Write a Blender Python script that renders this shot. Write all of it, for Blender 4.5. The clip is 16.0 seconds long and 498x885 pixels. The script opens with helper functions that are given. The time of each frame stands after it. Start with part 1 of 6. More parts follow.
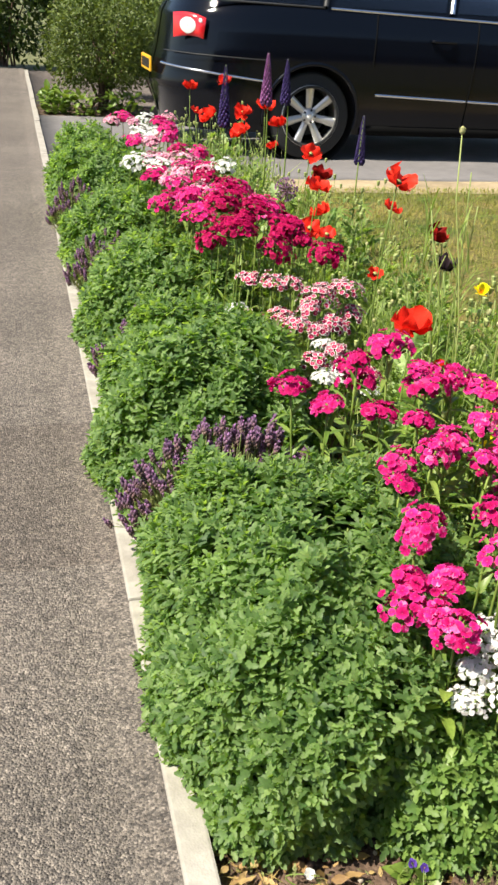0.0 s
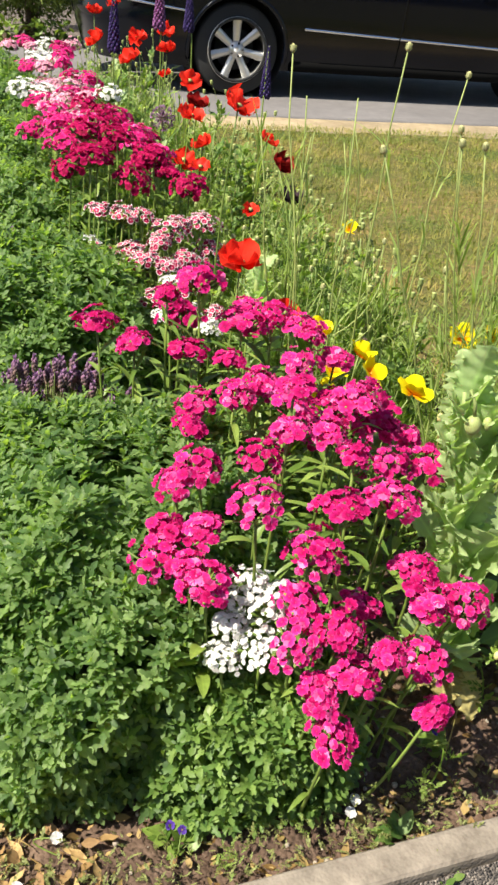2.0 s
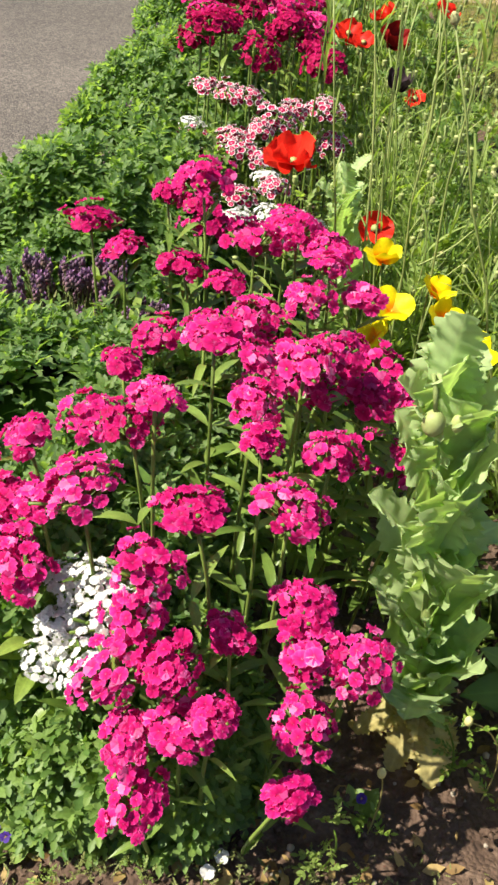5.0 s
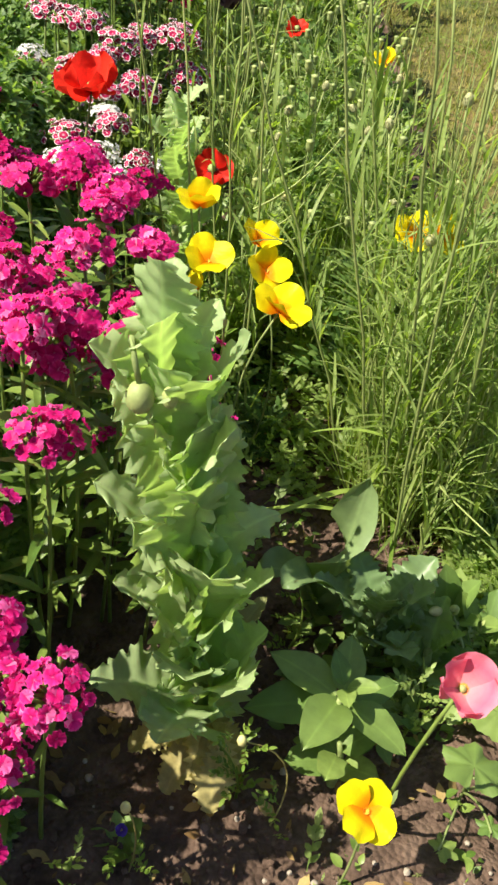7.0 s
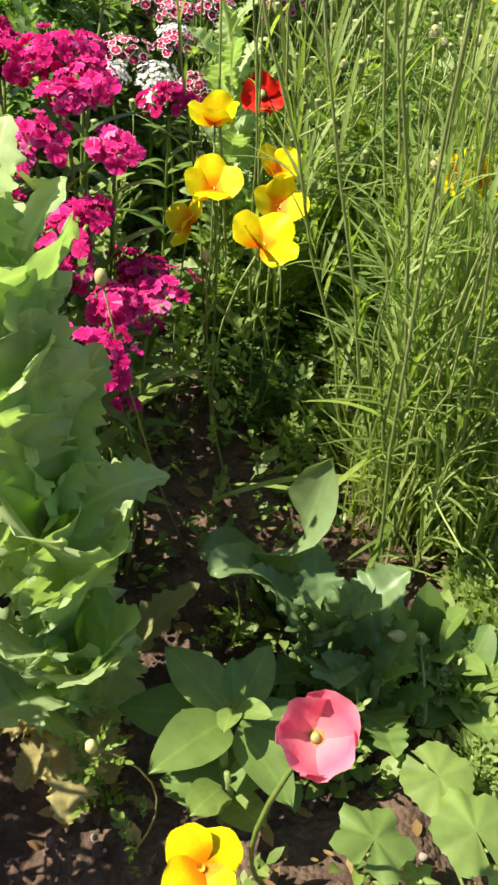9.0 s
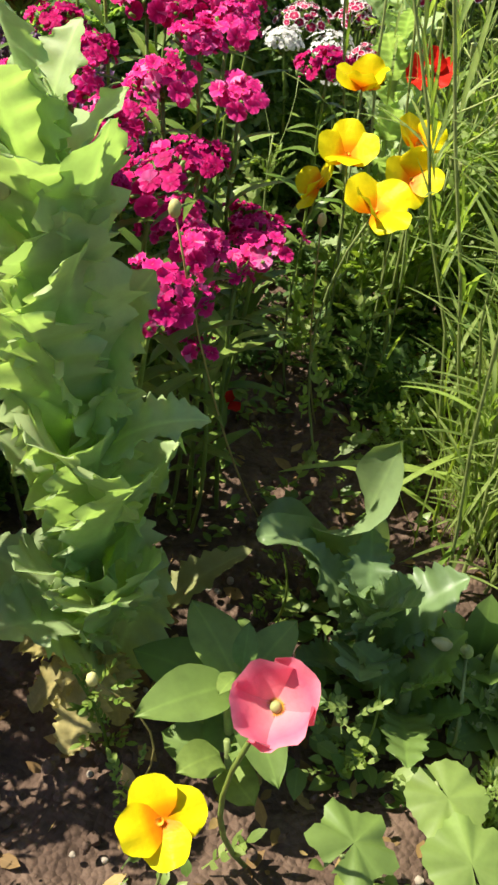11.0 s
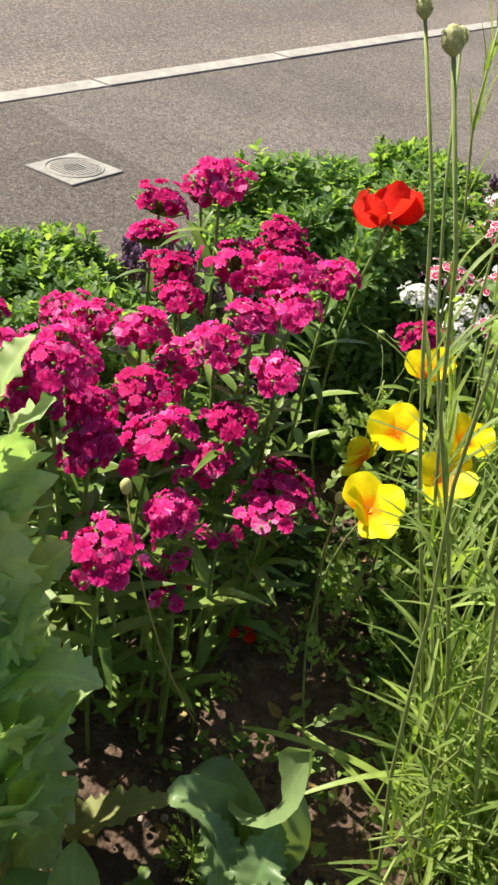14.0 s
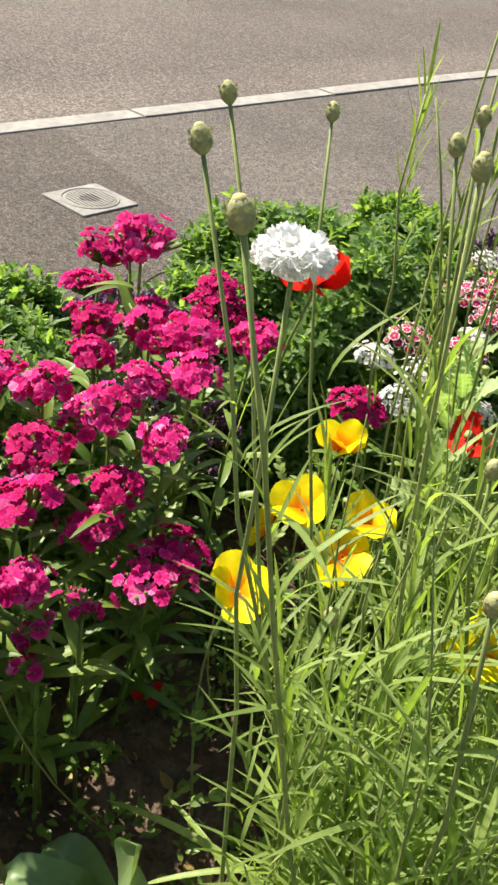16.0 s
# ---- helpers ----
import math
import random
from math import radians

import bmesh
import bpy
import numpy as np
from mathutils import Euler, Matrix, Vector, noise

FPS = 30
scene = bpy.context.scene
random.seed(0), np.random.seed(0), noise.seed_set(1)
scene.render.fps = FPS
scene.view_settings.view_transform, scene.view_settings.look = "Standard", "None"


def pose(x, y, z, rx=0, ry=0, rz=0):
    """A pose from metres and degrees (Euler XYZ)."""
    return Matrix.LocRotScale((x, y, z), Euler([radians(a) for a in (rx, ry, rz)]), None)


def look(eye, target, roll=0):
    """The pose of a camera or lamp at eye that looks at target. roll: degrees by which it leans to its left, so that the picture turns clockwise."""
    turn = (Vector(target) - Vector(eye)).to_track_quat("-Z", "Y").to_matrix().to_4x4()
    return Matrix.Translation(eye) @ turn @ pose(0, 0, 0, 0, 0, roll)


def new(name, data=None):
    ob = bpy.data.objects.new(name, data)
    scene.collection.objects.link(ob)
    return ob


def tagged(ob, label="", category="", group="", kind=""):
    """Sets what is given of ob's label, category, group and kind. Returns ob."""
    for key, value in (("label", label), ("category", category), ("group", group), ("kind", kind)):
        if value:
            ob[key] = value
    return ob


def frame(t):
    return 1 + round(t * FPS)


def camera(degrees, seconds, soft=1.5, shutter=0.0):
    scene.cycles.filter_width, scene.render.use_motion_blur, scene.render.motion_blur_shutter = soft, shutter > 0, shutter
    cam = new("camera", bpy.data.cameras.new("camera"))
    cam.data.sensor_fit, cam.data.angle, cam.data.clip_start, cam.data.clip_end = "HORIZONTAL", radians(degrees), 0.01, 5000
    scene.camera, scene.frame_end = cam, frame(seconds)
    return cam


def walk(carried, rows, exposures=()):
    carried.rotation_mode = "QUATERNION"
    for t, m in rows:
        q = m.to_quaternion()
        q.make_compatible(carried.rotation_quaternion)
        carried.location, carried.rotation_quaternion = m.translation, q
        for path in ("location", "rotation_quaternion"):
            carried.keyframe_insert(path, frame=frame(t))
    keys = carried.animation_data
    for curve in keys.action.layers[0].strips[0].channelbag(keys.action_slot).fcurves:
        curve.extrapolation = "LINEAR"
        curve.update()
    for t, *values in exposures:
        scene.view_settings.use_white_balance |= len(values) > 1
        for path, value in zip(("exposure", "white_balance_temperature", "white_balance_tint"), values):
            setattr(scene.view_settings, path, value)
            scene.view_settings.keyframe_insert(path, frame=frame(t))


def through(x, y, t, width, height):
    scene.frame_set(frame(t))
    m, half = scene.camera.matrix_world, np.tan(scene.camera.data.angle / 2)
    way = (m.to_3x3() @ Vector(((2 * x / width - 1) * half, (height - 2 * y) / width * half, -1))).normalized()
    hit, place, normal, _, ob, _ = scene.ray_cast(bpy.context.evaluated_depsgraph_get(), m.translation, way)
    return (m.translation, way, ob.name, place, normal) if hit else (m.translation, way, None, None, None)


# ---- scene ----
cam = camera(30.9, 16.0, 2.7)
PATH = [
    (0, (0.109, 1.418, 1.108), (0.574, 3.150, 0.223), 3.5),
    (0.5, (0.145, 1.416, 1.104), (0.658, 3.128, 0.207), 3.3),
    (1, (0.214, 1.421, 1.103), (0.780, 3.105, 0.185), 3.5),
    (1.5, (0.303, 1.435, 1.093), (0.880, 3.102, 0.150), 4.3),
    (2, (0.406, 1.430, 1.070), (0.951, 3.086, 0.089), 5.6),
    (2.5, (0.497, 1.467, 1.050), (1.032, 3.090, 0.011), 6.7),
    (3, (0.592, 1.596, 1.018), (1.119, 3.172, -0.096), 8.9),
    (3.2, (0.619, 1.645, 1.004), (1.123, 3.206, -0.140), 9.5),
    (5.3, (0.917, 1.672, 1.019), (0.841, 3.260, -0.195), 2.6),
    (5.5, (0.935, 1.666, 1.021), (0.864, 3.262, -0.182), 1.7),
    (6, (0.998, 1.692, 1.012), (0.991, 3.290, -0.191), 0.5),
    (6.5, (1.052, 1.791, 0.974), (1.125, 3.337, -0.293), 2.4),
    (7, (1.131, 1.831, 0.938), (1.163, 3.365, -0.345), 4.7),
    (7.5, (1.273, 1.833, 0.900), (1.123, 3.387, -0.350), 4.5),
    (8, (1.330, 1.841, 0.877), (1.084, 3.395, -0.358), 3.0),
    (8.5, (1.350, 1.900, 0.831), (1.081, 3.421, -0.440), 3.5),
    (9, (1.356, 1.983, 0.802), (1.039, 3.457, -0.512), 4.2),
    (9.5, (1.377, 2.012, 0.771), (0.918, 3.401, -0.593), 2.1),
    (9.7, (1.389, 2.015, 0.752), (0.875, 3.372, -0.624), 1.6),
    (11.8, (1.498, 2.042, 0.775), (0.706, 3.362, -0.502), 6.0),
    (12, (1.506, 2.061, 0.784), (0.667, 3.368, -0.475), 6.2),
    (12.5, (1.496, 2.122, 0.823), (0.561, 3.409, -0.390), 7.8),
    (13, (1.502, 2.174, 0.846), (0.466, 3.393, -0.353), 6.9),
    (13.5, (1.539, 2.204, 0.868), (0.440, 3.377, -0.322), 6.5),
    (14, (1.607, 2.220, 0.903), (0.420, 3.357, -0.237), 7.2),
    (14.5, (1.663, 2.237, 0.918), (0.389, 3.330, -0.169), 6.1),
    (15, (1.707, 2.267, 0.932), (0.402, 3.363, -0.115), 5.6),
    (15.5, (1.700, 2.331, 0.944), (0.405, 3.425, -0.117), 6.5),
    (16, (1.674, 2.398, 0.947), (0.381, 3.441, -0.167), 8.1),
]
walk(cam, [(t, look(eye, target, roll)) for t, eye, target, roll in PATH])

# ---- world, sun, exposure ----
SUN_EL, SUN_AZ = 54.0, -106.0
world = bpy.data.worlds.new("sky")
scene.world = world
world.use_nodes = True
wn = world.node_tree
sky = wn.nodes.new("ShaderNodeTexSky")
sky.sky_type, sky.sun_disc = "NISHITA", False
sky.sun_elevation, sky.sun_rotation = radians(SUN_EL), radians(SUN_AZ)
wn.links.new(sky.outputs[0], wn.nodes["Background"].inputs[0])
wn.nodes["Background"].inputs[1].default_value = 0.075
sun = new("sun", bpy.data.lights.new("sun", "SUN"))
sun.data.energy, sun.data.angle, sun.data.color = 5.0, radians(0.55), (1.0, 0.93, 0.78)
SUN_DIR = Vector((math.sin(radians(SUN_AZ)) * math.cos(radians(SUN_EL)), math.cos(radians(SUN_AZ)) * math.cos(radians(SUN_EL)), math.sin(radians(SUN_EL))))
sun.matrix_world = look(SUN_DIR * 30, (0, 0, 0))
scene.view_settings.exposure = 1.03

rng = np.random.default_rng(7)
U = rng.uniform


# ---- geometry helpers: every shape is (vertices, triangles, uv) ----
def grid(nu, nv, fn):
    us, vs = np.meshgrid(np.linspace(0, 1, nu + 1), np.linspace(0, 1, nv + 1), indexing="ij")
    us, vs = us.ravel(), vs.ravel()
    V = np.stack(np.broadcast_arrays(*fn(us, vs)), -1).astype(float)
    T = []
    for i in range(nu):
        for j in range(nv):
            a, b = i * (nv + 1) + j, (i + 1) * (nv + 1) + j
            T += [(a, a + 1, b + 1), (a, b + 1, b)]
    return V, np.array(T), np.stack([us, vs], -1)


def join(shapes):
    Vs, Ts, Us, n = [], [], [], 0
    for V, T, W in shapes:
        Vs.append(V), Ts.append(T + n), Us.append(W)
        n += len(V)
    return np.concatenate(Vs), np.concatenate(Ts), np.concatenate(Us)


def spread(shape, M, L):
    """Copies of a shape by k matrices (columns: width, length, normal) and k places."""
    V, T, W = shape
    M, L = np.asarray(M), np.asarray(L)
    k, n = len(L), len(V)
    out = np.einsum("kij,nj->kni", M, V) + L[:, None, :]
    return out.reshape(-1, 3), (T[None] + (np.arange(k) * n)[:, None, None]).reshape(-1, 3), np.tile(W, (k, 1))


def unit(a):
    a = np.asarray(a, float)
    return a / np.maximum(np.linalg.norm(a, axis=-1, keepdims=True), 1e-9)


def frames(d, n, s=1.0):
    """Matrices whose length runs along d and whose normal leans to n."""
    d, n = unit(d), np.asarray(n, float)
    x = unit(np.cross(d, n) + 1e-6)
    z = np.cross(x, d)
    return np.stack([x, d, z], -1) * np.asarray(s, float).reshape(-1, 1, 1)


def tube(points, r0, r1, sides=6, cap=True):
    P = np.asarray(points, float)
    n = len(P)
    t = unit(np.gradient(P, axis=0))
    ref = np.array([0.31, 0.95, 0.05]) if abs(t[0, 2]) > 0.5 else np.array([0, 0, 1.0])
    x = unit(np.cross(t, ref))
    y = np.cross(t, x)
    r = np.linspace(r0, r1, n) if np.isscalar(r0) else np.asarray(r0)
    a = np.linspace(0, 2 * math.pi, sides, endpoint=False)
    V = P[:, None] + r[:, None, None] * (np.cos(a)[None, :, None] * x[:, None] + np.sin(a)[None, :, None] * y[:, None])
    T = []
    for i in range(n - 1):
        for j in range(sides):
            a0, b0, a1, b1 = i * sides + j, i * sides + (j + 1) % sides, (i + 1) * sides + j, (i + 1) * sides + (j + 1) % sides
            T += [(a0, b0, b1), (a0, b1, a1)]
    V = V.reshape(-1, 3)
    if cap:
        V = np.vstack([V, P[-1]])
        T += [((n - 1) * sides + j, (n - 1) * sides + (j + 1) % sides, n * sides) for j in range(sides)]
    W = np.zeros((len(V), 2))
    W[: n * sides, 0] = np.repeat(np.linspace(0, 1, n), sides)
    return V, np.array(T), W


def curve(a, b, bow=(0, 0, 0), n=6):
    """A bowed line from a to b."""
    a, b, bow = np.asarray(a, float), np.asarray(b, float), np.asarray(bow, float)
    s = np.linspace(0, 1, n)[:, None]
    return a + (b - a) * s + bow * 4 * s * (1 - s)


def ball(r, nu=8, nv=10, squash=1.0, z=0.0):
    return grid(nu, nv, lambda u, v: (r * np.sin(u * math.pi) * np.cos(v * 2 * math.pi), r * np.sin(u * math.pi) * np.sin(v * 2 * math.pi), z - r * squash * np.cos(u * math.pi)))


def lathe(profile, sides=24):
    """A turned shape about z from (radius, height) pairs."""
    P = np.asarray(profile, float)
    return grid(len(P) - 1, sides, lambda u, v: (P[np.rint(u * (len(P) - 1)).astype(int), 0] * np.cos(v * 2 * math.pi), P[np.rint(u * (len(P) - 1)).astype(int), 0] * np.sin(v * 2 * math.pi), P[np.rint(u * (len(P) - 1)).astype(int), 1]))


def moved(shape, m):
    V, T, W = shape
    m = np.array(m)
    return V @ m[:3, :3].T + m[:3, 3], T, W


def mesh(name, shape, material, smooth=True):
    V, T, W = shape
    me = bpy.data.meshes.new(name)
    me.from_pydata(V, [], T.tolist())
    uv = me.uv_layers.new(name="UVMap")
    uv.data.foreach_set("uv", W[T.ravel()].astype(np.float32).ravel())
    if smooth:
        me.polygons.foreach_set("use_smooth", np.ones(len(T), bool))
    me.materials.append(material)
    me.update()
    return me


def part(name, shape, material, parent=None, label="", smooth=True, kind=""):
    """One mesh object under a thing or under a part. shape: (vertices, triangles, uv), a bmesh or a finished mesh."""
    if isinstance(shape, bmesh.types.BMesh):
        me = bpy.data.meshes.new(name)
        shape.to_mesh(me)
        shape.free()
        me.materials.append(material)
    else:
        me = mesh(name, shape, material, smooth) if isinstance(shape, tuple) else shape
    ob = new(name, me)
    if parent is not None:
        ob.parent = parent
    return tagged(ob, label, kind=kind)


def thing(name, label, category, group="", at=(0, 0, 0), kind="", turn=0):
    ob = new(name)
    ob.empty_display_size = 0.05
    ob.matrix_basis = pose(*at, 0, 0, turn)
    return tagged(ob, label, category, group, kind)


def box(x0, x1, y0, y1, z0, z1, bevel=0.0, seg=2, jitter=0.0):
    bm = bmesh.new()
    bmesh.ops.create_cube(bm, size=1)
    for v in bm.verts:
        v.co = Vector(((x0 + x1) / 2 + v.co.x * (x1 - x0), (y0 + y1) / 2 + v.co.y * (y1 - y0), (z0 + z1) / 2 + v.co.z * (z1 - z0)))
        if jitter:
            v.co += Vector(rng.normal(0, jitter, 3))
    if bevel:
        bmesh.ops.bevel(bm, geom=bm.edges[:], offset=bevel, segments=seg, affect="EDGES", profile=0.6)
    return bm


# ---- materials ----
def nodes_of(name, rough=0.6, metal=0.0, spec=0.5):
    m = bpy.data.materials.new(name)
    m.use_nodes = True
    nt = m.node_tree
    b = nt.nodes["Principled BSDF"]
    b.inputs["Roughness"].default_value, b.inputs["Metallic"].default_value, b.inputs["Specular IOR Level"].default_value = rough, metal, spec
    return m, nt, b


def coord(nt, kind="Object"):
    return nt.nodes.new("ShaderNodeTexCoord").outputs[kind]


def noise_tex(nt, vec, scale, detail=4, rough=0.6, out="Fac", distort=0.0):
    n = nt.nodes.new("ShaderNodeTexNoise")
    n.inputs["Scale"].default_value, n.inputs["Detail"].default_value, n.inputs["Roughness"].default_value, n.inputs["Distortion"].default_value = scale, detail, rough, distort
    nt.links.new(vec, n.inputs["Vector"])
    return n.outputs[out]


def cells(nt, vec, scale, out="Distance", feature="F1"):
    n = nt.nodes.new("ShaderNodeTexVoronoi")
    n.inputs["Scale"].default_value = scale
    n.feature = feature
    nt.links.new(vec, n.inputs["Vector"])
    return n.outputs[out]


def ramp(nt, fac, stops):
    r = nt.nodes.new("ShaderNodeValToRGB")
    els = r.color_ramp.elements
    while len(els) < len(stops):
        els.new(0.5)
    for e, (p, c) in zip(els, stops):
        e.position, e.color = p, (*c, 1) if len(c) == 3 else c
    nt.links.new(fac, r.inputs[0])
    return r.outputs[0]


def mix(nt, fac, a, b, mode="MIX"):
    n = nt.nodes.new("ShaderNodeMix")
    n.data_type, n.blend_type = "RGBA", mode
    for sock, val in ((n.inputs[0], fac), (n.inputs[6], a), (n.inputs[7], b)):
        if isinstance(val, bpy.types.NodeSocket):
            nt.links.new(val, sock)
        else:
            sock.default_value = val if isinstance(val, (int, float)) else (*val, 1)
    return n.outputs[2]


def maths(nt, op, a, b=0.0):
    n = nt.nodes.new("ShaderNodeMath")
    n.operation = op
    for sock, val in zip(n.inputs, (a, b)):
        if isinstance(val, bpy.types.NodeSocket):
            nt.links.new(val, sock)
        else:
            sock.default_value = val
    return n.outputs[0]


def bump(nt, b, height, strength=0.3, dist=0.01):
    n = nt.nodes.new("ShaderNodeBump")
    n.inputs["Strength"].default_value, n.inputs["Distance"].default_value = strength, dist
    nt.links.new(height, n.inputs["Height"])
    nt.links.new(n.outputs[0], b.inputs["Normal"])


def chance(nt):
    """A random value for each object and for each loose piece of it."""
    a = nt.nodes.new("ShaderNodeObjectInfo").outputs["Random"]
    i = nt.nodes.new("ShaderNodeNewGeometry").outputs["Random Per Island"]
    return maths(nt, "FRACT", maths(nt, "ADD", a, i))


def thin(nt, b, colour, through):
    """Light that shines through a leaf or petal."""
    t = nt.nodes.new("ShaderNodeBsdfTranslucent")
    s = nt.nodes.new("ShaderNodeMixShader")
    s.inputs[0].default_value = through
    if isinstance(colour, bpy.types.NodeSocket):
        nt.links.new(colour, t.inputs[0])
    else:
        t.inputs[0].default_value = (*colour, 1)
    nt.links.new(b.outputs[0], s.inputs[1])
    nt.links.new(t.outputs[0], s.inputs[2])
    nt.links.new(s.outputs[0], nt.nodes["Material Output"].inputs[0])


def worn_band(m, y0, y1, tone):
    """A repaired strip of other tone across a path."""
    nt = m.node_tree
    b = nt.nodes["Principled BSDF"]
    src = b.inputs["Base Color"].links[0].from_socket
    sep = nt.nodes.new("ShaderNodeSeparateXYZ")
    v = coord(nt)
    nt.links.new(v, sep.inputs[0])
    y = maths(nt, "ADD", sep.outputs[1], maths(nt, "MULTIPLY", noise_tex(nt, v, 5, 3), 0.05))
    inside = maths(nt, "MULTIPLY", maths(nt, "GREATER_THAN", y, y0), maths(nt, "LESS_THAN", y, y1))
    nt.links.new(mix(nt, inside, src, mix(nt, 1.0, src, tone, "MULTIPLY")), b.inputs["Base Color"])


def leaf_material(name, dark, light, rough=0.5, through=0.35, warm=(1.25, 1.25, 0.45), vein=0.25, scale=60, spec=0.4):
    m, nt, b = nodes_of(name, rough, spec=spec)
    dark, light = (dark[0], dark[1], dark[2] * 0.65), (light[0], light[1], light[2] * 0.65)
    c = ramp(nt, chance(nt), [(0.0, dark), (0.55, tuple((p + q) / 2 for p, q in zip(dark, light))), (1.0, light)])
    n = noise_tex(nt, coord(nt), scale, 5)
    c = mix(nt, 0.5, c, ramp(nt, n, [(0.3, (0.55, 0.55, 0.5)), (0.7, (1.35, 1.35, 1.3))]), "MULTIPLY")
    uvv = nt.nodes.new("ShaderNodeSeparateXYZ")
    nt.links.new(coord(nt, "UV"), uvv.inputs[0])
    mid = maths(nt, "ABSOLUTE", maths(nt, "SUBTRACT", uvv.outputs[1], 0.5))
    c = mix(nt, vein, c, ramp(nt, mid, [(0.0, (1.6, 1.6, 1.5)), (0.06, (1, 1, 1)), (1.0, (1, 1, 1))]), "MULTIPLY")
    nt.links.new(c, b.inputs["Base Color"])
    bump(nt, b, n, 0.35, 0.002)
    thin(nt, b, mix(nt, 1.0, c, warm, "MULTIPLY"), through)
    return m


def petal_material(name, stops, vary=((0.75, 0.75, 0.8), (1.2, 1.2, 1.2)), through=0.3, rough=0.55, streak=0.3, pale=None, each=None):
    """Colour from the flower's middle (0) to the petal's edge (1)."""
    m, nt, b = nodes_of(name, rough, spec=0.1)
    sep = nt.nodes.new("ShaderNodeSeparateXYZ")
    nt.links.new(coord(nt, "UV"), sep.inputs[0])
    c = ramp(nt, sep.outputs[0], stops)
    r = chance(nt)
    if pale:
        c = mix(nt, ramp(nt, r, [(0.0, (0, 0, 0)), (pale[0], (0, 0, 0)), (pale[0] + 0.02, (pale[2],) * 3), (1.0, (pale[2],) * 3)]), c, pale[1])
    c = mix(nt, 1.0, c, ramp(nt, maths(nt, "FRACT", maths(nt, "MULTIPLY", r, 7.3)), [(0.0, vary[0]), (1.0, vary[1])]), "MULTIPLY")
    if each:
        c = mix(nt, 1.0, c, ramp(nt, nt.nodes.new("ShaderNodeObjectInfo").outputs["Random"], [(0.0, each[0]), (0.5, (1, 1, 1)), (1.0, each[1])]), "MULTIPLY")
    n = noise_tex(nt, coord(nt), 180, 3)
    c = mix(nt, streak, c, ramp(nt, n, [(0.3, (0.6, 0.6, 0.6)), (0.7, (1.3, 1.3, 1.3))]), "MULTIPLY")
    nt.links.new(c, b.inputs["Base Color"])
    bump(nt, b, n, 0.3, 0.002)
    thin(nt, b, c, through)
    return m


def ground_material(name, stops, scale, grain, rough=0.9, big=1.3, bump_s=0.5, bump_d=0.004, blotch=((0.75, 0.75, 0.75), (1.2, 1.2, 1.2)), speck=None):
    m, nt, b = nodes_of(name, rough, spec=0.25)
    v = coord(nt)
    n = noise_tex(nt, v, scale, 6, 0.65)
    c = ramp(nt, n, stops)
    c = mix(nt, 1.0, c, ramp(nt, noise_tex(nt, v, big, 5, 0.6), [(0.3, blotch[0]), (0.7, blotch[1])]), "MULTIPLY")
    h = cells(nt, v, grain)
    if speck:
        n2 = nt.nodes.new("ShaderNodeTexVoronoi")
        n2.inputs["Scale"].default_value = grain
        nt.links.new(v, n2.inputs["Vector"])
        one = nt.nodes.new("ShaderNodeSeparateXYZ")
        nt.links.new(n2.outputs["Color"], one.inputs[0])
        c = mix(nt, 1.0, c, ramp(nt, one.outputs[0], speck), "MULTIPLY")
    nt.links.new(c, b.inputs["Base Color"])
    bump(nt, b, maths(nt, "ADD", maths(nt, "MULTIPLY", h, -0.7), n), bump_s, bump_d)
    return m


def plain(name, colour, rough=0.5, metal=0.0, spec=0.5, scale=30, amount=0.25, coat=0.0):
    m, nt, b = nodes_of(name, rough, metal, spec)
    n = noise_tex(nt, coord(nt), scale, 5)
    c = mix(nt, amount, colour, ramp(nt, n, [(0.25, (0.5, 0.5, 0.5)), (0.75, (1.4, 1.4, 1.4))]), "MULTIPLY")
    nt.links.new(c, b.inputs["Base Color"])
    b.inputs["Coat Weight"].default_value = coat
    bump(nt, b, n, 0.15, 0.002)
    return m


SPECK = [(0.0, (0.4, 0.4, 0.42)), (0.45, (0.85, 0.83, 0.82)), (0.8, (1.25, 1.2, 1.15)), (1.0, (1.85, 1.78, 1.7))]
M_TARMAC = ground_material("worn_tarmac", [(0.3, (0.102, 0.09, 0.081)), (0.7, (0.21, 0.187, 0.166))], 60, 270, big=0.9, bump_s=0.9, bump_d=0.006, speck=SPECK)
worn_band(M_TARMAC, 3.09, 3.81, (0.82, 0.8, 0.79))
M_ROAD = ground_material("road_tarmac", [(0.3, (0.096, 0.082, 0.073)), (0.7, (0.18, 0.154, 0.137))], 50, 150, big=0.5, bump_s=0.8, bump_d=0.006, speck=SPECK)
M_PAVE = ground_material("pavement_tarmac", [(0.3, (0.15, 0.14, 0.14)), (0.7, (0.19, 0.178, 0.175))], 12, 300, big=0.7, bump_s=0.25)
M_CONCRETE = ground_material("pale_concrete", [(0.25, (0.28, 0.26, 0.235)), (0.75, (0.41, 0.385, 0.345))], 30, 260, big=6, bump_s=0.35, bump_d=0.002, blotch=((0.72, 0.7, 0.66), (1.08, 1.08, 1.08)))
M_OLDEDGE = ground_material("old_edging_concrete", [(0.25, (0.27, 0.25, 0.225)), (0.75, (0.38, 0.355, 0.32))], 30, 260, big=6, bump_s=0.35, bump_d=0.002)
M_COVER = ground_material("grey_cover_concrete", [(0.25, (0.24, 0.228, 0.206)), (0.75, (0.34, 0.322, 0.292))], 40, 260, big=9, bump_s=0.5, bump_d=0.002)
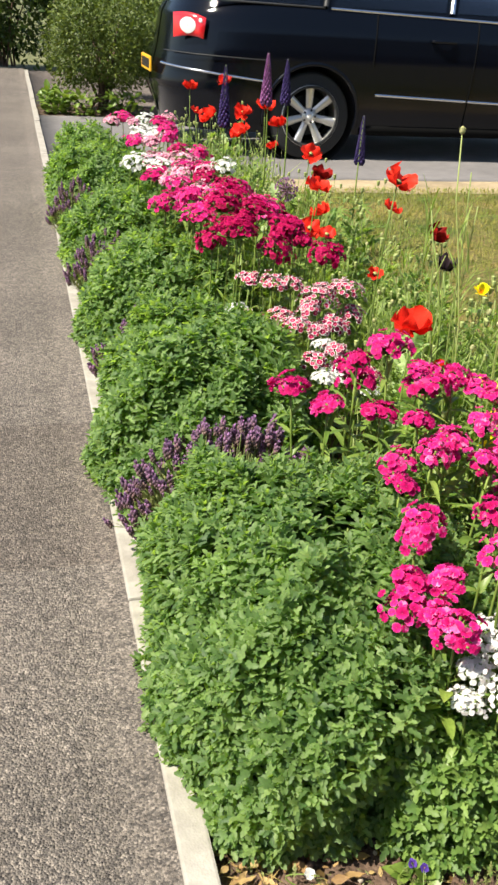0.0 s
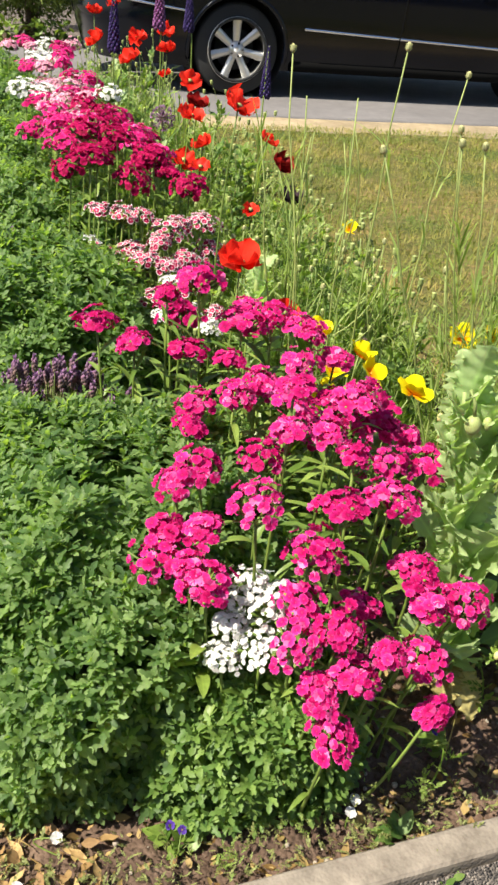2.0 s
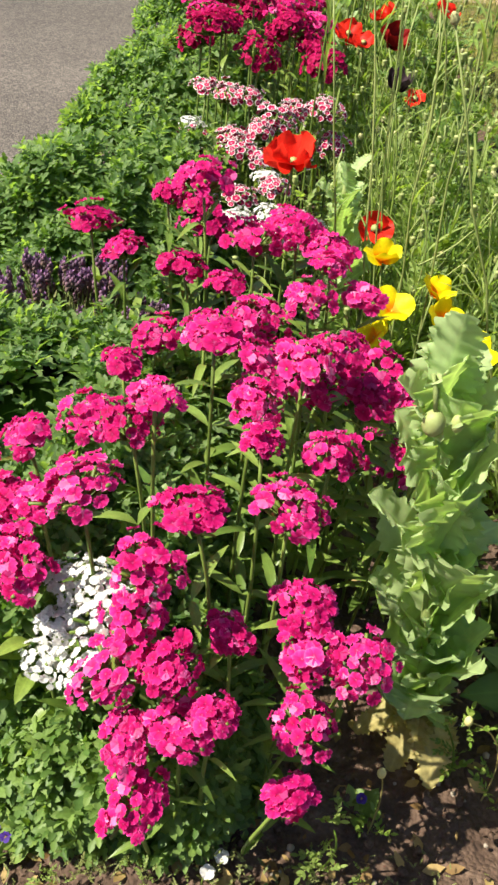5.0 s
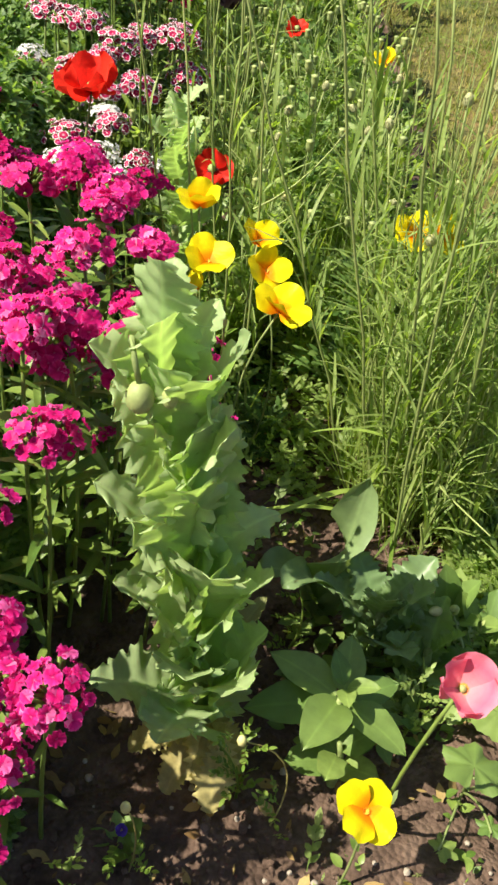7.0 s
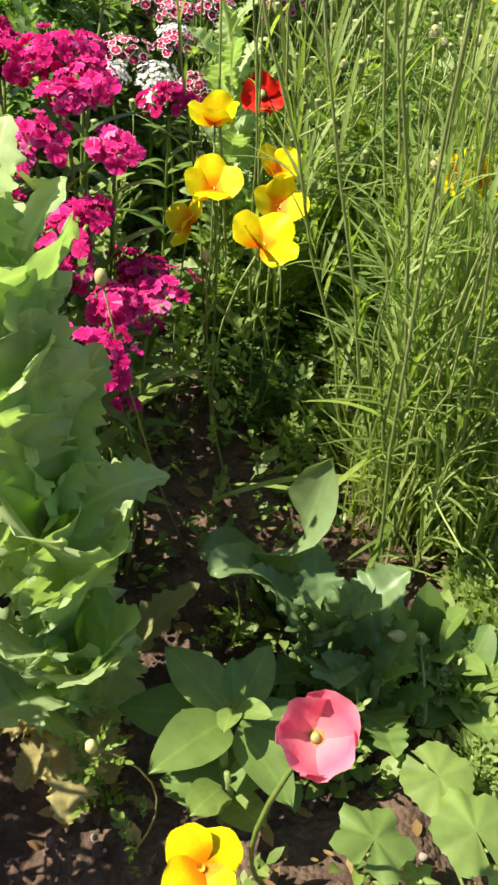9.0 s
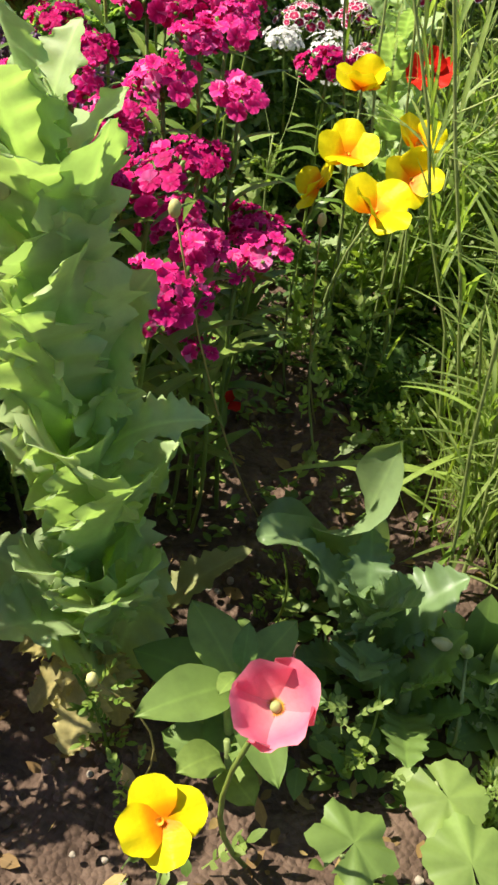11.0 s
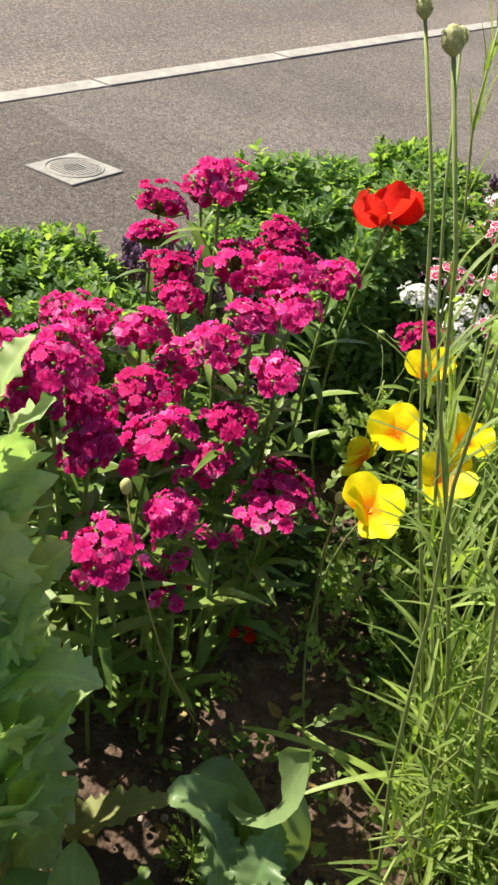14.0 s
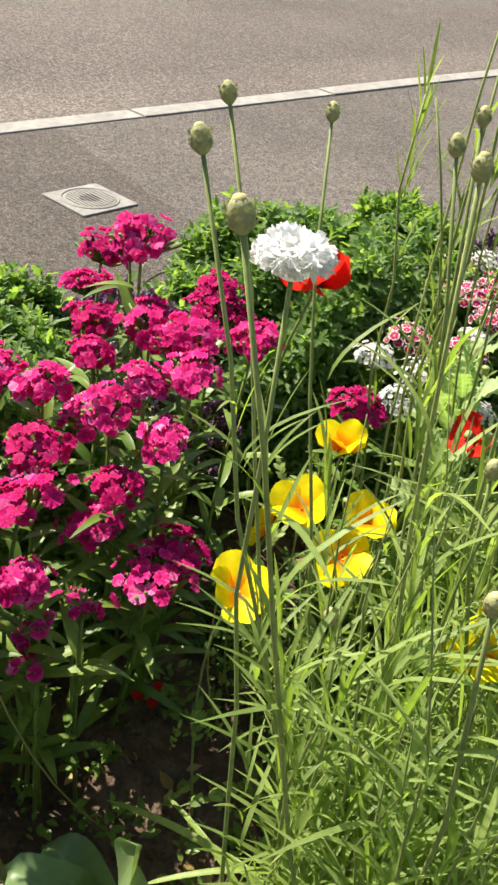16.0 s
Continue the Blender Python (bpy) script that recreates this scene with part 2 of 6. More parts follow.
M_STONE = ground_material("weathered_concrete", [(0.25, (0.2, 0.172, 0.145)), (0.75, (0.37, 0.33, 0.28))], 24, 180, big=14, bump_s=0.4, bump_d=0.003, blotch=((0.42, 0.4, 0.38), (1.15, 1.12, 1.08)))
M_SOIL = ground_material("dry_soil", [(0.25, (0.05, 0.031, 0.022)), (0.5, (0.108, 0.069, 0.049)), (0.75, (0.195, 0.132, 0.096))], 34, 130, big=5, bump_s=0.75, bump_d=0.008)
M_LAWN = ground_material("parched_lawn", [(0.3, (0.09, 0.115, 0.03)), (0.5, (0.17, 0.165, 0.06)), (0.7, (0.32, 0.25, 0.12))], 30, 240, big=1.4, bump_s=1.0, bump_d=0.012, blotch=((0.42, 0.7, 0.4), (1.5, 1.15, 1.1)))
M_DRYEDGE = ground_material("bare_sandy_edge", [(0.25, (0.25, 0.19, 0.11)), (0.75, (0.4, 0.32, 0.21))], 22, 160, big=2.5, bump_s=0.6)
M_FIELD = ground_material("far_ground", [(0.3, (0.08, 0.09, 0.035)), (0.7, (0.15, 0.15, 0.07))], 4, 20, big=0.2)
M_WALL = ground_material("brown_backdrop", [(0.3, (0.1, 0.06, 0.04)), (0.7, (0.2, 0.12, 0.085))], 3, 14, big=0.4)
M_IRON = plain("pale_worn_iron", (0.25, 0.235, 0.21), 0.75, 0.2, scale=80)

M_CHRYS = leaf_material("matt_green_leaf", (0.088, 0.172, 0.086), (0.305, 0.435, 0.245), 0.5, 0.6, warm=(1.4, 1.42, 0.45))
M_FRESH = leaf_material("fresh_yellow_green_leaf", (0.09, 0.18, 0.06), (0.25, 0.37, 0.15), 0.5, 0.45)
# leaf green darkened so that the colour itself holds the shade between leaves
M_SHADEGREEN = leaf_material("painted_shade_green", (0.045, 0.095, 0.02), (0.09, 0.17, 0.045), 0.6, 0.2)
M_STEM = leaf_material("green_stem", (0.12, 0.18, 0.05), (0.22, 0.3, 0.1), 0.5, 0.1)
M_PALESTEM = leaf_material("grey_green_stem", (0.2, 0.26, 0.13), (0.32, 0.39, 0.21), 0.55, 0.15)
M_DRYSTEM = leaf_material("straw_stem", (0.3, 0.25, 0.13), (0.45, 0.38, 0.2), 0.6, 0.1)
M_SWLEAF = leaf_material("lance_leaf", (0.09, 0.165, 0.042), (0.24, 0.33, 0.11), 0.4, 0.32)
M_LIME = leaf_material("lime_leaf", (0.14, 0.24, 0.05), (0.3, 0.4, 0.13), 0.45, 0.4)
M_GLAUC = leaf_material("blue_green_leaf", (0.38, 0.5, 0.36), (0.5, 0.61, 0.45), 0.5, 0.48, warm=(1.08, 1.24, 0.52), scale=25, vein=0.4)
M_BIGLEAF = leaf_material("soft_green_leaf", (0.125, 0.215, 0.078), (0.275, 0.37, 0.145), 0.5, 0.38, warm=(1.1, 1.2, 0.45), scale=25, vein=0.35)
M_DARKLEAF = leaf_material("dark_grey_green_leaf", (0.15, 0.24, 0.15), (0.26, 0.36, 0.24), 0.4, 0.35, scale=25, vein=0.35)
M_YELLOWED = leaf_material("withered_leaf", (0.45, 0.38, 0.22), (0.65, 0.56, 0.36), 0.6, 0.45)
M_OLDLEAF = leaf_material("fading_leaf", (0.28, 0.3, 0.17), (0.42, 0.4, 0.25), 0.6, 0.4, scale=25)
M_CORN = leaf_material("narrow_leaf", (0.19, 0.275, 0.105), (0.4, 0.5, 0.24), 0.5, 0.55, warm=(1.3, 1.4, 0.5))
M_CORNSTEM = leaf_material("slim_green_stem", (0.24, 0.3, 0.14), (0.38, 0.44, 0.23), 0.55, 0.2)
M_GRASS = leaf_material("meadow_grass", (0.2, 0.28, 0.09), (0.42, 0.5, 0.2), 0.5, 0.55, warm=(1.3, 1.4, 0.5))
M_TURF = leaf_material("turf_blade", (0.13, 0.18, 0.045), (0.34, 0.31, 0.12), 0.6, 0.3)
TN = M_TURF.node_tree
TB = TN.nodes["Principled BSDF"]
TC = mix(TN, 1.0, TB.inputs["Base Color"].links[0].from_socket, ramp(TN, noise_tex(TN, coord(TN), 2.2, 4, 0.6), [(0.36, (0.5, 0.85, 0.5)), (0.5, (1.0, 1.0, 0.9)), (0.62, (1.4, 1.15, 1.5))]), "MULTIPLY")
TN.links.new(TC, TB.inputs["Base Color"])
M_HEDGE = leaf_material("hedge_leaf", (0.025, 0.05, 0.015), (0.08, 0.13, 0.035), 0.4, 0.25, spec=0.5)
M_BUSH = leaf_material("bush_leaf", (0.05, 0.085, 0.022), (0.15, 0.19, 0.055), 0.5, 0.3)
M_BARK = plain("brown_bark", (0.12, 0.075, 0.05), 0.9, scale=40, amount=0.6)
M_LAVLEAF = leaf_material("lavender_leaf", (0.13, 0.15, 0.07), (0.25, 0.27, 0.14), 0.6, 0.2)
M_LAV = petal_material("lavender_spike", [(0.0, (0.19, 0.15, 0.11)), (0.35, (0.19, 0.125, 0.14)), (0.7, (0.21, 0.125, 0.21)), (1.0, (0.33, 0.2, 0.37))], ((0.55, 0.6, 0.55), (1.5, 1.3, 1.4)), 0.15)
M_MAG = petal_material("magenta_petal", [(0.0, (0.66, 0.1, 0.32)), (0.12, (0.58, 0.009, 0.14)), (0.35, (0.78, 0.014, 0.22)), (0.7, (0.87, 0.024, 0.275)), (1.0, (0.89, 0.07, 0.36))], ((0.78, 0.65, 0.74), (1.08, 1.6, 1.25)), 0.46, streak=0.15, pale=(0.88, (0.88, 0.24, 0.6), 0.5), each=((0.75, 0.4, 0.6), (1.1, 1.7, 1.2)))
M_CRIM = petal_material("crimson_petal", [(0.0, (0.2, 0.002, 0.03)), (0.4, (0.42, 0.004, 0.07)), (1.0, (0.65, 0.012, 0.13))], ((0.6, 0.5, 0.5), (1.15, 1.5, 1.5)), 0.38)
M_BICOL = petal_material("crimson_and_white_petal", [(0.0, (0.75, 0.5, 0.55)), (0.2, (0.5, 0.02, 0.1)), (0.62, (0.45, 0.012, 0.08)), (0.74, (0.8, 0.6, 0.65)), (1.0, (0.85, 0.78, 0.78))], ((0.85, 0.85, 0.85), (1.05, 1.05, 1.05)), 0.25)
M_PINK = petal_material("soft_pink_petal", [(0.0, (0.6, 0.12, 0.25)), (0.5, (0.75, 0.32, 0.45)), (1.0, (0.85, 0.6, 0.65))], ((0.8, 0.75, 0.75), (1.1, 1.1, 1.1)), 0.25)
M_WHITE = petal_material("white_petal", [(0.0, (0.8, 0.77, 0.74)), (1.0, (0.9, 0.9, 0.88))], ((0.95, 0.95, 0.95), (1, 1, 1)), 0.5, streak=0.05)
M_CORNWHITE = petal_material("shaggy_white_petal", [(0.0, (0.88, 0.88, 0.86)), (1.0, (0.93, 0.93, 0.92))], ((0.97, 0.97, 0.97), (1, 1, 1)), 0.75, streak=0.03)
M_RED = petal_material("poppy_red_petal", [(0.0, (0.3, 0.01, 0.004)), (0.2, (0.68, 0.018, 0.01)), (1.0, (0.86, 0.04, 0.022))], ((0.85, 0.8, 0.8), (1.1, 1.3, 1.2)), 0.35, 0.45)
M_DARKRED = petal_material("dark_red_petal", [(0.0, (0.1, 0.004, 0.004)), (1.0, (0.32, 0.012, 0.01))], through=0.25)
M_BLACKPETAL = petal_material("near_black_petal", [(0.0, (0.015, 0.01, 0.012)), (1.0, (0.045, 0.03, 0.035))], through=0.15)
M_YEL = petal_material("golden_petal", [(0.0, (0.86, 0.2, 0.004)), (0.26, (0.88, 0.36, 0.004)), (0.44, (0.9, 0.7, 0.006)), (1.0, (0.92, 0.83, 0.012))], ((0.92, 0.88, 0.9), (1.03, 1.05, 1.0)), 0.35, 0.4, streak=0.15)
M_ROSE = petal_material("salmon_pink_petal", [(0.0, (0.75, 0.5, 0.4)), (0.18, (0.8, 0.3, 0.33)), (0.7, (0.82, 0.16, 0.25)), (1.0, (0.84, 0.28, 0.36))], ((0.95, 0.9, 0.9), (1.03, 1.05, 1.05)), 0.3, streak=0.15)
M_LUPIN = petal_material("violet_petal", [(0.0, (0.055, 0.04, 0.13)), (1.0, (0.05, 0.035, 0.115))], ((0.4, 0.4, 0.5), (1.5, 1.4, 1.5)), 0.2)
M_LUPINPINK = petal_material("mauve_petal", [(0.0, (0.2, 0.08, 0.2)), (1.0, (0.25, 0.11, 0.24))], ((0.6, 0.5, 0.6), (1.3, 1.2, 1.3)), 0.2)
M_PANSY = petal_material("deep_violet_petal", [(0.0, (0.5, 0.35, 0.05)), (0.15, (0.05, 0.02, 0.16)), (1.0, (0.1, 0.05, 0.32))], through=0.2)
M_BLACK = plain("black_centre", (0.02, 0.016, 0.02), 0.7)
M_STAMEN = plain("dull_gold_stamen", (0.75, 0.42, 0.03), 0.7)
M_POD = leaf_material("pale_pod", (0.3, 0.36, 0.2), (0.4, 0.45, 0.25), 0.55, 0.1, scale=90)
M_BUD = leaf_material("pale_scaly_bud", (0.33, 0.34, 0.25), (0.4, 0.4, 0.3), 0.6, 0.1, scale=300)
M_CAP = leaf_material("straw_cap", (0.5, 0.45, 0.28), (0.65, 0.6, 0.4), 0.6, 0.1)
M_LITTER = leaf_material("dead_leaf", (0.18, 0.1, 0.05), (0.45, 0.33, 0.2), 0.7, 0.2)
M_CHIP = leaf_material("tan_dead_leaf", (0.22, 0.12, 0.075), (0.5, 0.34, 0.23), 0.7, 0.15)
M_PEBBLE = plain("pale_pebble", (0.32, 0.27, 0.21), 0.8, scale=60, amount=0.5)

M_PAINT = plain("black_blue_paint", (0.002, 0.003, 0.006), 0.08, 0.0, 0.3, scale=400, amount=0.1)
M_RUBBER = plain("tyre_rubber", (0.02, 0.02, 0.02), 0.75, scale=90)
M_DARKPLASTIC = plain("dark_trim", (0.015, 0.015, 0.016), 0.6)
M_SILL = plain("black_sill", (0.004, 0.004, 0.004), 0.9, 0.0, 0.1)
M_ALLOY = plain("silver_alloy", (0.62, 0.61, 0.58), 0.35, 0.75, scale=60, amount=0.1)
M_CHROME = plain("bright_chrome", (0.8, 0.8, 0.82), 0.12, 1.0, amount=0.05)
M_LAMP = plain("red_lamp_lens", (0.6, 0.015, 0.02), 0.1, 0.0, 0.6, amount=0.05, coat=0.6)
M_CLEARLAMP = plain("clear_lamp_lens", (0.7, 0.68, 0.68), 0.12, 0.2, 0.6, amount=0.05, coat=0.6)
M_PLATE = plain("yellow_plate", (0.8, 0.42, 0.02), 0.4, amount=0.05)
M_GLASS = plain("dark_window_glass", (0.25, 0.28, 0.28), 0.02, 0.0, 0.5, amount=0.0)
M_GLASS.node_tree.nodes["Principled BSDF"].inputs["Transmission Weight"].default_value = 1.0

# ---- the setting ----
def sheet(name, x0, x1, y0, y1, z, deep, nx, ny, amp, material, freq=3.0, sides=True):
    """A slab with a gently uneven top."""
    def top(u, v):
        x, y = x0 + (x1 - x0) * u, y0 + (y1 - y0) * v
        h = [amp * noise.fractal(Vector((a * freq, b * freq, z * 7 + 3)), 1.0, 2.0, 4) for a, b in zip(x, y)]
        return x, y, z + np.array(h)
    V, T, W = grid(nx, ny, top)
    if sides:
        idx = np.arange((nx + 1) * (ny + 1)).reshape(nx + 1, ny + 1)
        rim = np.concatenate([idx[:, 0], idx[-1, 1:], idx[-2::-1, -1], idx[0, -2:0:-1]])
        low = V[rim].copy()
        low[:, 2] = z - deep
        n, k = len(V), len(rim)
        extra = []
        for i in range(k):
            a, b = rim[i], rim[(i + 1) % k]
            extra += [(a, n + i, n + (i + 1) % k), (a, n + (i + 1) % k, b)]
        V, T, W = np.vstack([V, low]), np.vstack([T, extra]), np.vstack([W, W[rim]])
    return part(name, (V, T[:, ::-1], W), material, None)


tagged(sheet("ground", -300, 300, -300, 300, -0.09, 0.4, 8, 8, 0.0, M_FIELD), "flat far ground of rough grass and earth", "ground", kind="structure")
KX0, KX1 = 0.28, 0.33
tagged(sheet("footpath", -9, KX0, -9, 16, -0.007, 0.085, 90, 160, 0.0004, M_TARMAC), "worn grey tarmac footpath beside the flower bed", "path", kind="structure")
road = sheet("road", -30, -0.05, -16, 22, -0.004, 0.05, 60, 60, 0.001, M_ROAD)
road.matrix_basis = pose(-1.506, 4.171, 0, 0, 0, 9.0)
tagged(road, "grey tarmac road beyond the pale edging", "road", kind="structure")
court = sheet("forecourt", -0.75, 14, -11, -0.058, -0.016, 0.06, 24, 24, 0.002, M_TARMAC)
court.matrix_basis = pose(KX1 + 0.004, 2.1, 0, 0, 0, 3.5)
tagged(court, "tarmac in front of the flower bed", "pavement", kind="structure")
tagged(sheet("driveway", KX1, 14, 7.62, 10.8, -0.02, 0.06, 60, 20, 0.004, M_PAVE), "smooth grey driveway crossing under the parked car", "driveway", kind="structure")
tagged(sheet("far_road", KX1, 14, 11.75, 16.0, -0.03, 0.05, 30, 16, 0.004, M_ROAD), "grey tarmac behind the bush", "road", kind="structure")
lawn = sheet("lawn", 1.62, 14, 2.182, 7.15, -0.012, 0.06, 120, 60, 0.012, M_LAWN, 5)
for v in lawn.data.vertices:
    v.co.y += 0.0612 * (v.co.x - 1.62) * (7.15 - v.co.y) / 4.97
tagged(lawn, "short parched lawn with straw-coloured patches", "lawn", kind="structure")
tagged(sheet("lawn_edge", 1.62, 14, 7.15, 7.62, -0.016, 0.06, 80, 6, 0.006, M_DRYEDGE, 6), "bare sandy strip between lawn and driveway", "ground", kind="structure")
soil = tagged(sheet("soil", KX1, 1.62, 2.085, 7.62, -0.035, 0.05, 90, 340, 0.022, M_SOIL, 9), "dry crumbly brown soil of the flower bed", "soil", kind="structure")
tagged(sheet("far_soil", KX1, 2.2, 10.8, 11.75, -0.02, 0.06, 20, 12, 0.02, M_SOIL, 6), "soil strip under the clipped bush", "soil", kind="structure")
# unseen wall, stand-in for houses, keeps bright sky out of the car's reflections
wall_s = part("wall_south", box(-16, 18, -10.4, -10.0, -0.3, 5.5), M_WALL)
tagged(wall_s, "unseen plain brown wall added for the car paint to reflect", "wall", kind="structure")


def edging(name, x0, x1, y_first, count, label, length=0.915, material=None):
    """A row of concrete edging blocks with open joints."""
    base = thing(name, label, "kerb", kind="structure")
    me = bpy.data.meshes.new("edging_block")
    bm = box(x0, x1, 0.003, length - 0.003, -0.13, 0.0, 0.005)
    bm.to_mesh(me)
    bm.free()
    me.materials.append(material or M_CONCRETE)
    for i in range(count):
        ob = new("edging_block", me)
        ob.parent = base
        ob.matrix_basis = pose(U(-0.002, 0.002), y_first + (length + 0.002) * i, U(-0.003, 0.001), U(-0.15, 0.15), U(-0.8, 0.8), U(-0.12, 0.12))
    return base


edging("path_edging_near", KX0, KX1, -0.75, 18, "pale concrete edging along the flower bed")
far_edge = edging("path_edging_far", -0.105, 0.0, -1.1 * 8, 20, "pale concrete edging between footpath and road", 1.098, M_OLDEDGE)
far_edge.matrix_basis = pose(-1.45, 4.18, 0.002, 0, 0, 9.0)
end_kerb = thing("bed_kerb", "weathered concrete kerb across the end of the flower bed", "kerb", kind="structure")
for i in range(14):
    part("kerb_block", box(0.008 + 0.915 * i, 0.918 + 0.915 * i, -0.056, 0.0, -0.13, U(-0.004, 0.004), 0.01, 3, 0.002), M_STONE, end_kerb)
end_kerb.matrix_basis = pose(KX1, 2.1, 0, 0, 0, 3.5)

# drain cover in the footpath
cover = thing("drain_cover", "pale square drain cover with a round ribbed lid", "drain cover", at=(-0.69, 3.575, -0.005), turn=12)
cover.scale = (0.78, 0.78, 0.8)
fr = box(-0.13, 0.13, -0.13, 0.13, -0.03, 0.006, 0.004)
part("cover_frame", fr, M_COVER, cover, "pale square frame")
lid = lathe([(0, 0.008), (0.08, 0.008), (0.098, 0.008), (0.102, 0.006), (0.103, -0.01)], 40)
part("cover_lid", lid, M_IRON, cover, "round worn lid")
for i in range(-5, 6):
    w = math.sqrt(max(0.09 ** 2 - (i * 0.016) ** 2, 0))
    part("lid_rib", box(-w, w, i * 0.016 - 0.003, i * 0.016 + 0.003, 0.006, 0.0115, 0.001, 1), M_IRON, cover)
part("cover_ring", lathe([(0.104, 0.004), (0.106, 0.0095), (0.112, 0.0095), (0.114, 0.004)], 40), M_IRON, cover, "thin iron ring")


# ---- the parked car ----
def build_car(rear_x=1.2, side_y=8.43):
    car = thing("car", "dark blue-black estate car with silver alloy wheels parked on the driveway", "car", at=(rear_x, side_y, -0.02))
    LEN, HALF = 4.77, 0.91
    zs = np.array([0.19, 0.26, 0.4, 0.55, 0.75, 0.92, 1.02, 1.04, 1.2, 1.38, 1.45, 1.48, 1.49])
    ins = np.array([0.10, 0.05, 0.025, 0.005, 0.0, 0.02, 0.05, 0.06, 0.14, 0.25, 0.36, 0.6, 0.91])

    def corner(x):
        s = np.abs(2 * x / LEN - 1)
        return HALF * (1 - np.maximum(1 - s ** 9, 0) ** (1 / 2.6))

    def side(x, z, out=0.0):
        """A point of the near side at that length and height."""
        y = np.interp(z, zs, ins)
        return x, y + corner(x) * (1 - y / HALF) - out, z

    def skin(u, v):
        k = v * 2 * (len(zs) - 1)
        far = k > len(zs) - 1
        kk = np.where(far, 2 * (len(zs) - 1) - k, k)
        z, y = np.interp(kk, np.arange(len(zs)), zs), np.interp(kk, np.arange(len(zs)), ins)
        x = LEN * (0.5 - 0.5 * np.cos(np.clip(u, 0.002, 0.998) * math.pi))
        drop = np.clip((x - 2.9) / 0.75, 0, 1)
        hood = 0.98 - 0.2 * np.clip((x - 3.6) / 1.1, 0, 1)
        z = np.where(z > hood, z + (hood - z) * drop ** 0.8, z)
        y = y + corner(x) * (1 - y / HALF)
        lean = np.interp(z, [0.19, 0.5, 0.75, 1.0, 1.45], [0.1, 0.0, 0.06, 0.1, 0.34])
        x = x + lean * np.clip(1 - x / 1.2, 0, 1)
        return x, np.where(far, 2 * HALF - y, y), z
    V, T, W = grid(220, 120, skin)
    mid = V[T].mean(1)
    keep = np.ones(len(T), bool)
    for wx in (1.13, 3.84):
        inside = (mid[:, 0] - wx) ** 2 + (mid[:, 2] - 0.325) ** 2 < 0.377 ** 2
        keep &= ~(inside & (np.abs(mid[:, 1] - HALF) > 0.5))
    part("body", (V, T[keep], W), M_PAINT, car)
    # arch lips, dark wheel wells
    for wx in (1.13, 3.84):
        a = np.linspace(radians(-12), radians(192), 26)
        P = [side(wx + 0.378 * math.cos(t), max(0.325 + 0.378 * math.sin(t), 0.2), 0.004) for t in a]
        part("arch_lip", tube(P, 0.016, 0.016, 8), M_PAINT, car)
        well = moved(lathe([(0.0, 0.42), (0.374, 0.42), (0.374, 0.06)], 32), Matrix.Translation((wx, 0, 0.325)) @ Matrix.Rotation(radians(-90), 4, "X"))
        part("wheel_well", well, M_DARKPLASTIC, car, "black wheel well")
        wheel = part("wheel", moved(lathe([(0.205, 0.0), (0.222, -0.012), (0.228, 0.0), (0.24, 0.02), (0.3, 0.012), (0.318, 0.03), (0.323, 0.06), (0.323, 0.17), (0.315, 0.2), (0.26, 0.21), (0.22, 0.2)], 48), Matrix.Translation((wx, 0.035, 0.325)) @ Matrix.Rotation(radians(-90), 4, "X")), M_RUBBER, car, "black rubber tyre")
        R = Matrix.Translation((wx, 0.035, 0.325)) @ Matrix.Rotation(radians(-90), 4, "X")
        part("rim", moved(lathe([(0.215, 0.05), (0.2, 0.16), (0.21, 0.05), (0.208, 0.012), (0.218, -0.006), (0.228, -0.004), (0.23, 0.01)], 48), R), M_ALLOY, wheel, "silver alloy rim")
        part("brake_disc", moved(lathe([(0, 0.1), (0.15, 0.1), (0.15, 0.12)], 32), R), M_DARKPLASTIC, wheel)
        for i in range(7):
            t = 2 * math.pi * i / 7 + 0.2
            def sp(u, v):
                r = 0.03 + 0.182 * u
                w = (0.024 + 0.011 * u) * (v * 2 - 1)
                z = 0.03 - 0.02 * u + 0.018 * np.abs(v * 2 - 1) ** 3
                return r * math.cos(t) - w * math.sin(t), r * math.sin(t) + w * math.cos(t), z
            part("spoke", moved(grid(6, 6, sp), R), M_ALLOY, wheel)
        part("hub", moved(lathe([(0, 0.012), (0.028, 0.014), (0.034, 0.02), (0.06, 0.026), (0.062, 0.05)], 24), R), M_ALLOY, wheel)
        for i in range(5):
            t = 2 * math.pi * i / 5
            part("wheel_bolt", moved(lathe([(0, 0.014), (0.008, 0.014), (0.009, 0.03)], 8), R @ Matrix.Translation((0.046 * math.cos(t), 0.046 * math.sin(t), 0))), M_DARKPLASTIC, wheel)
    # sill, bumpers, trims
    part("sill", tube([side(x, 0.235, -0.01) for x in np.linspace(1.56, 3.42, 12)], 0.045, 0.045, 8), M_SILL, car, "matt black sill")
    def strip(name, x0, x1, z0, z1, r, material, label=""):
        part(name, tube([side(x, z0 + (z1 - z0) * (x - x0) / (x1 - x0), 0.004) for x in np.linspace(x0, x1, 24)], r, r, 8), material, car, label)
    strip("bumper_strip", 0.035, 0.74, 0.64, 0.57, 0.009, M_CHROME, "chrome bumper strip")
    strip("door_strip", 1.63, 2.41, 0.5, 0.475, 0.011, M_CHROME, "chrome door strip")
    strip("door_strip", 2.42, 3.42, 0.474, 0.445, 0.011, M_CHROME, "chrome door strip")
    strip("window_strip", 1.24, 3.3, 1.085, 1.035, 0.011, M_CHROME, "chrome strip under the windows")
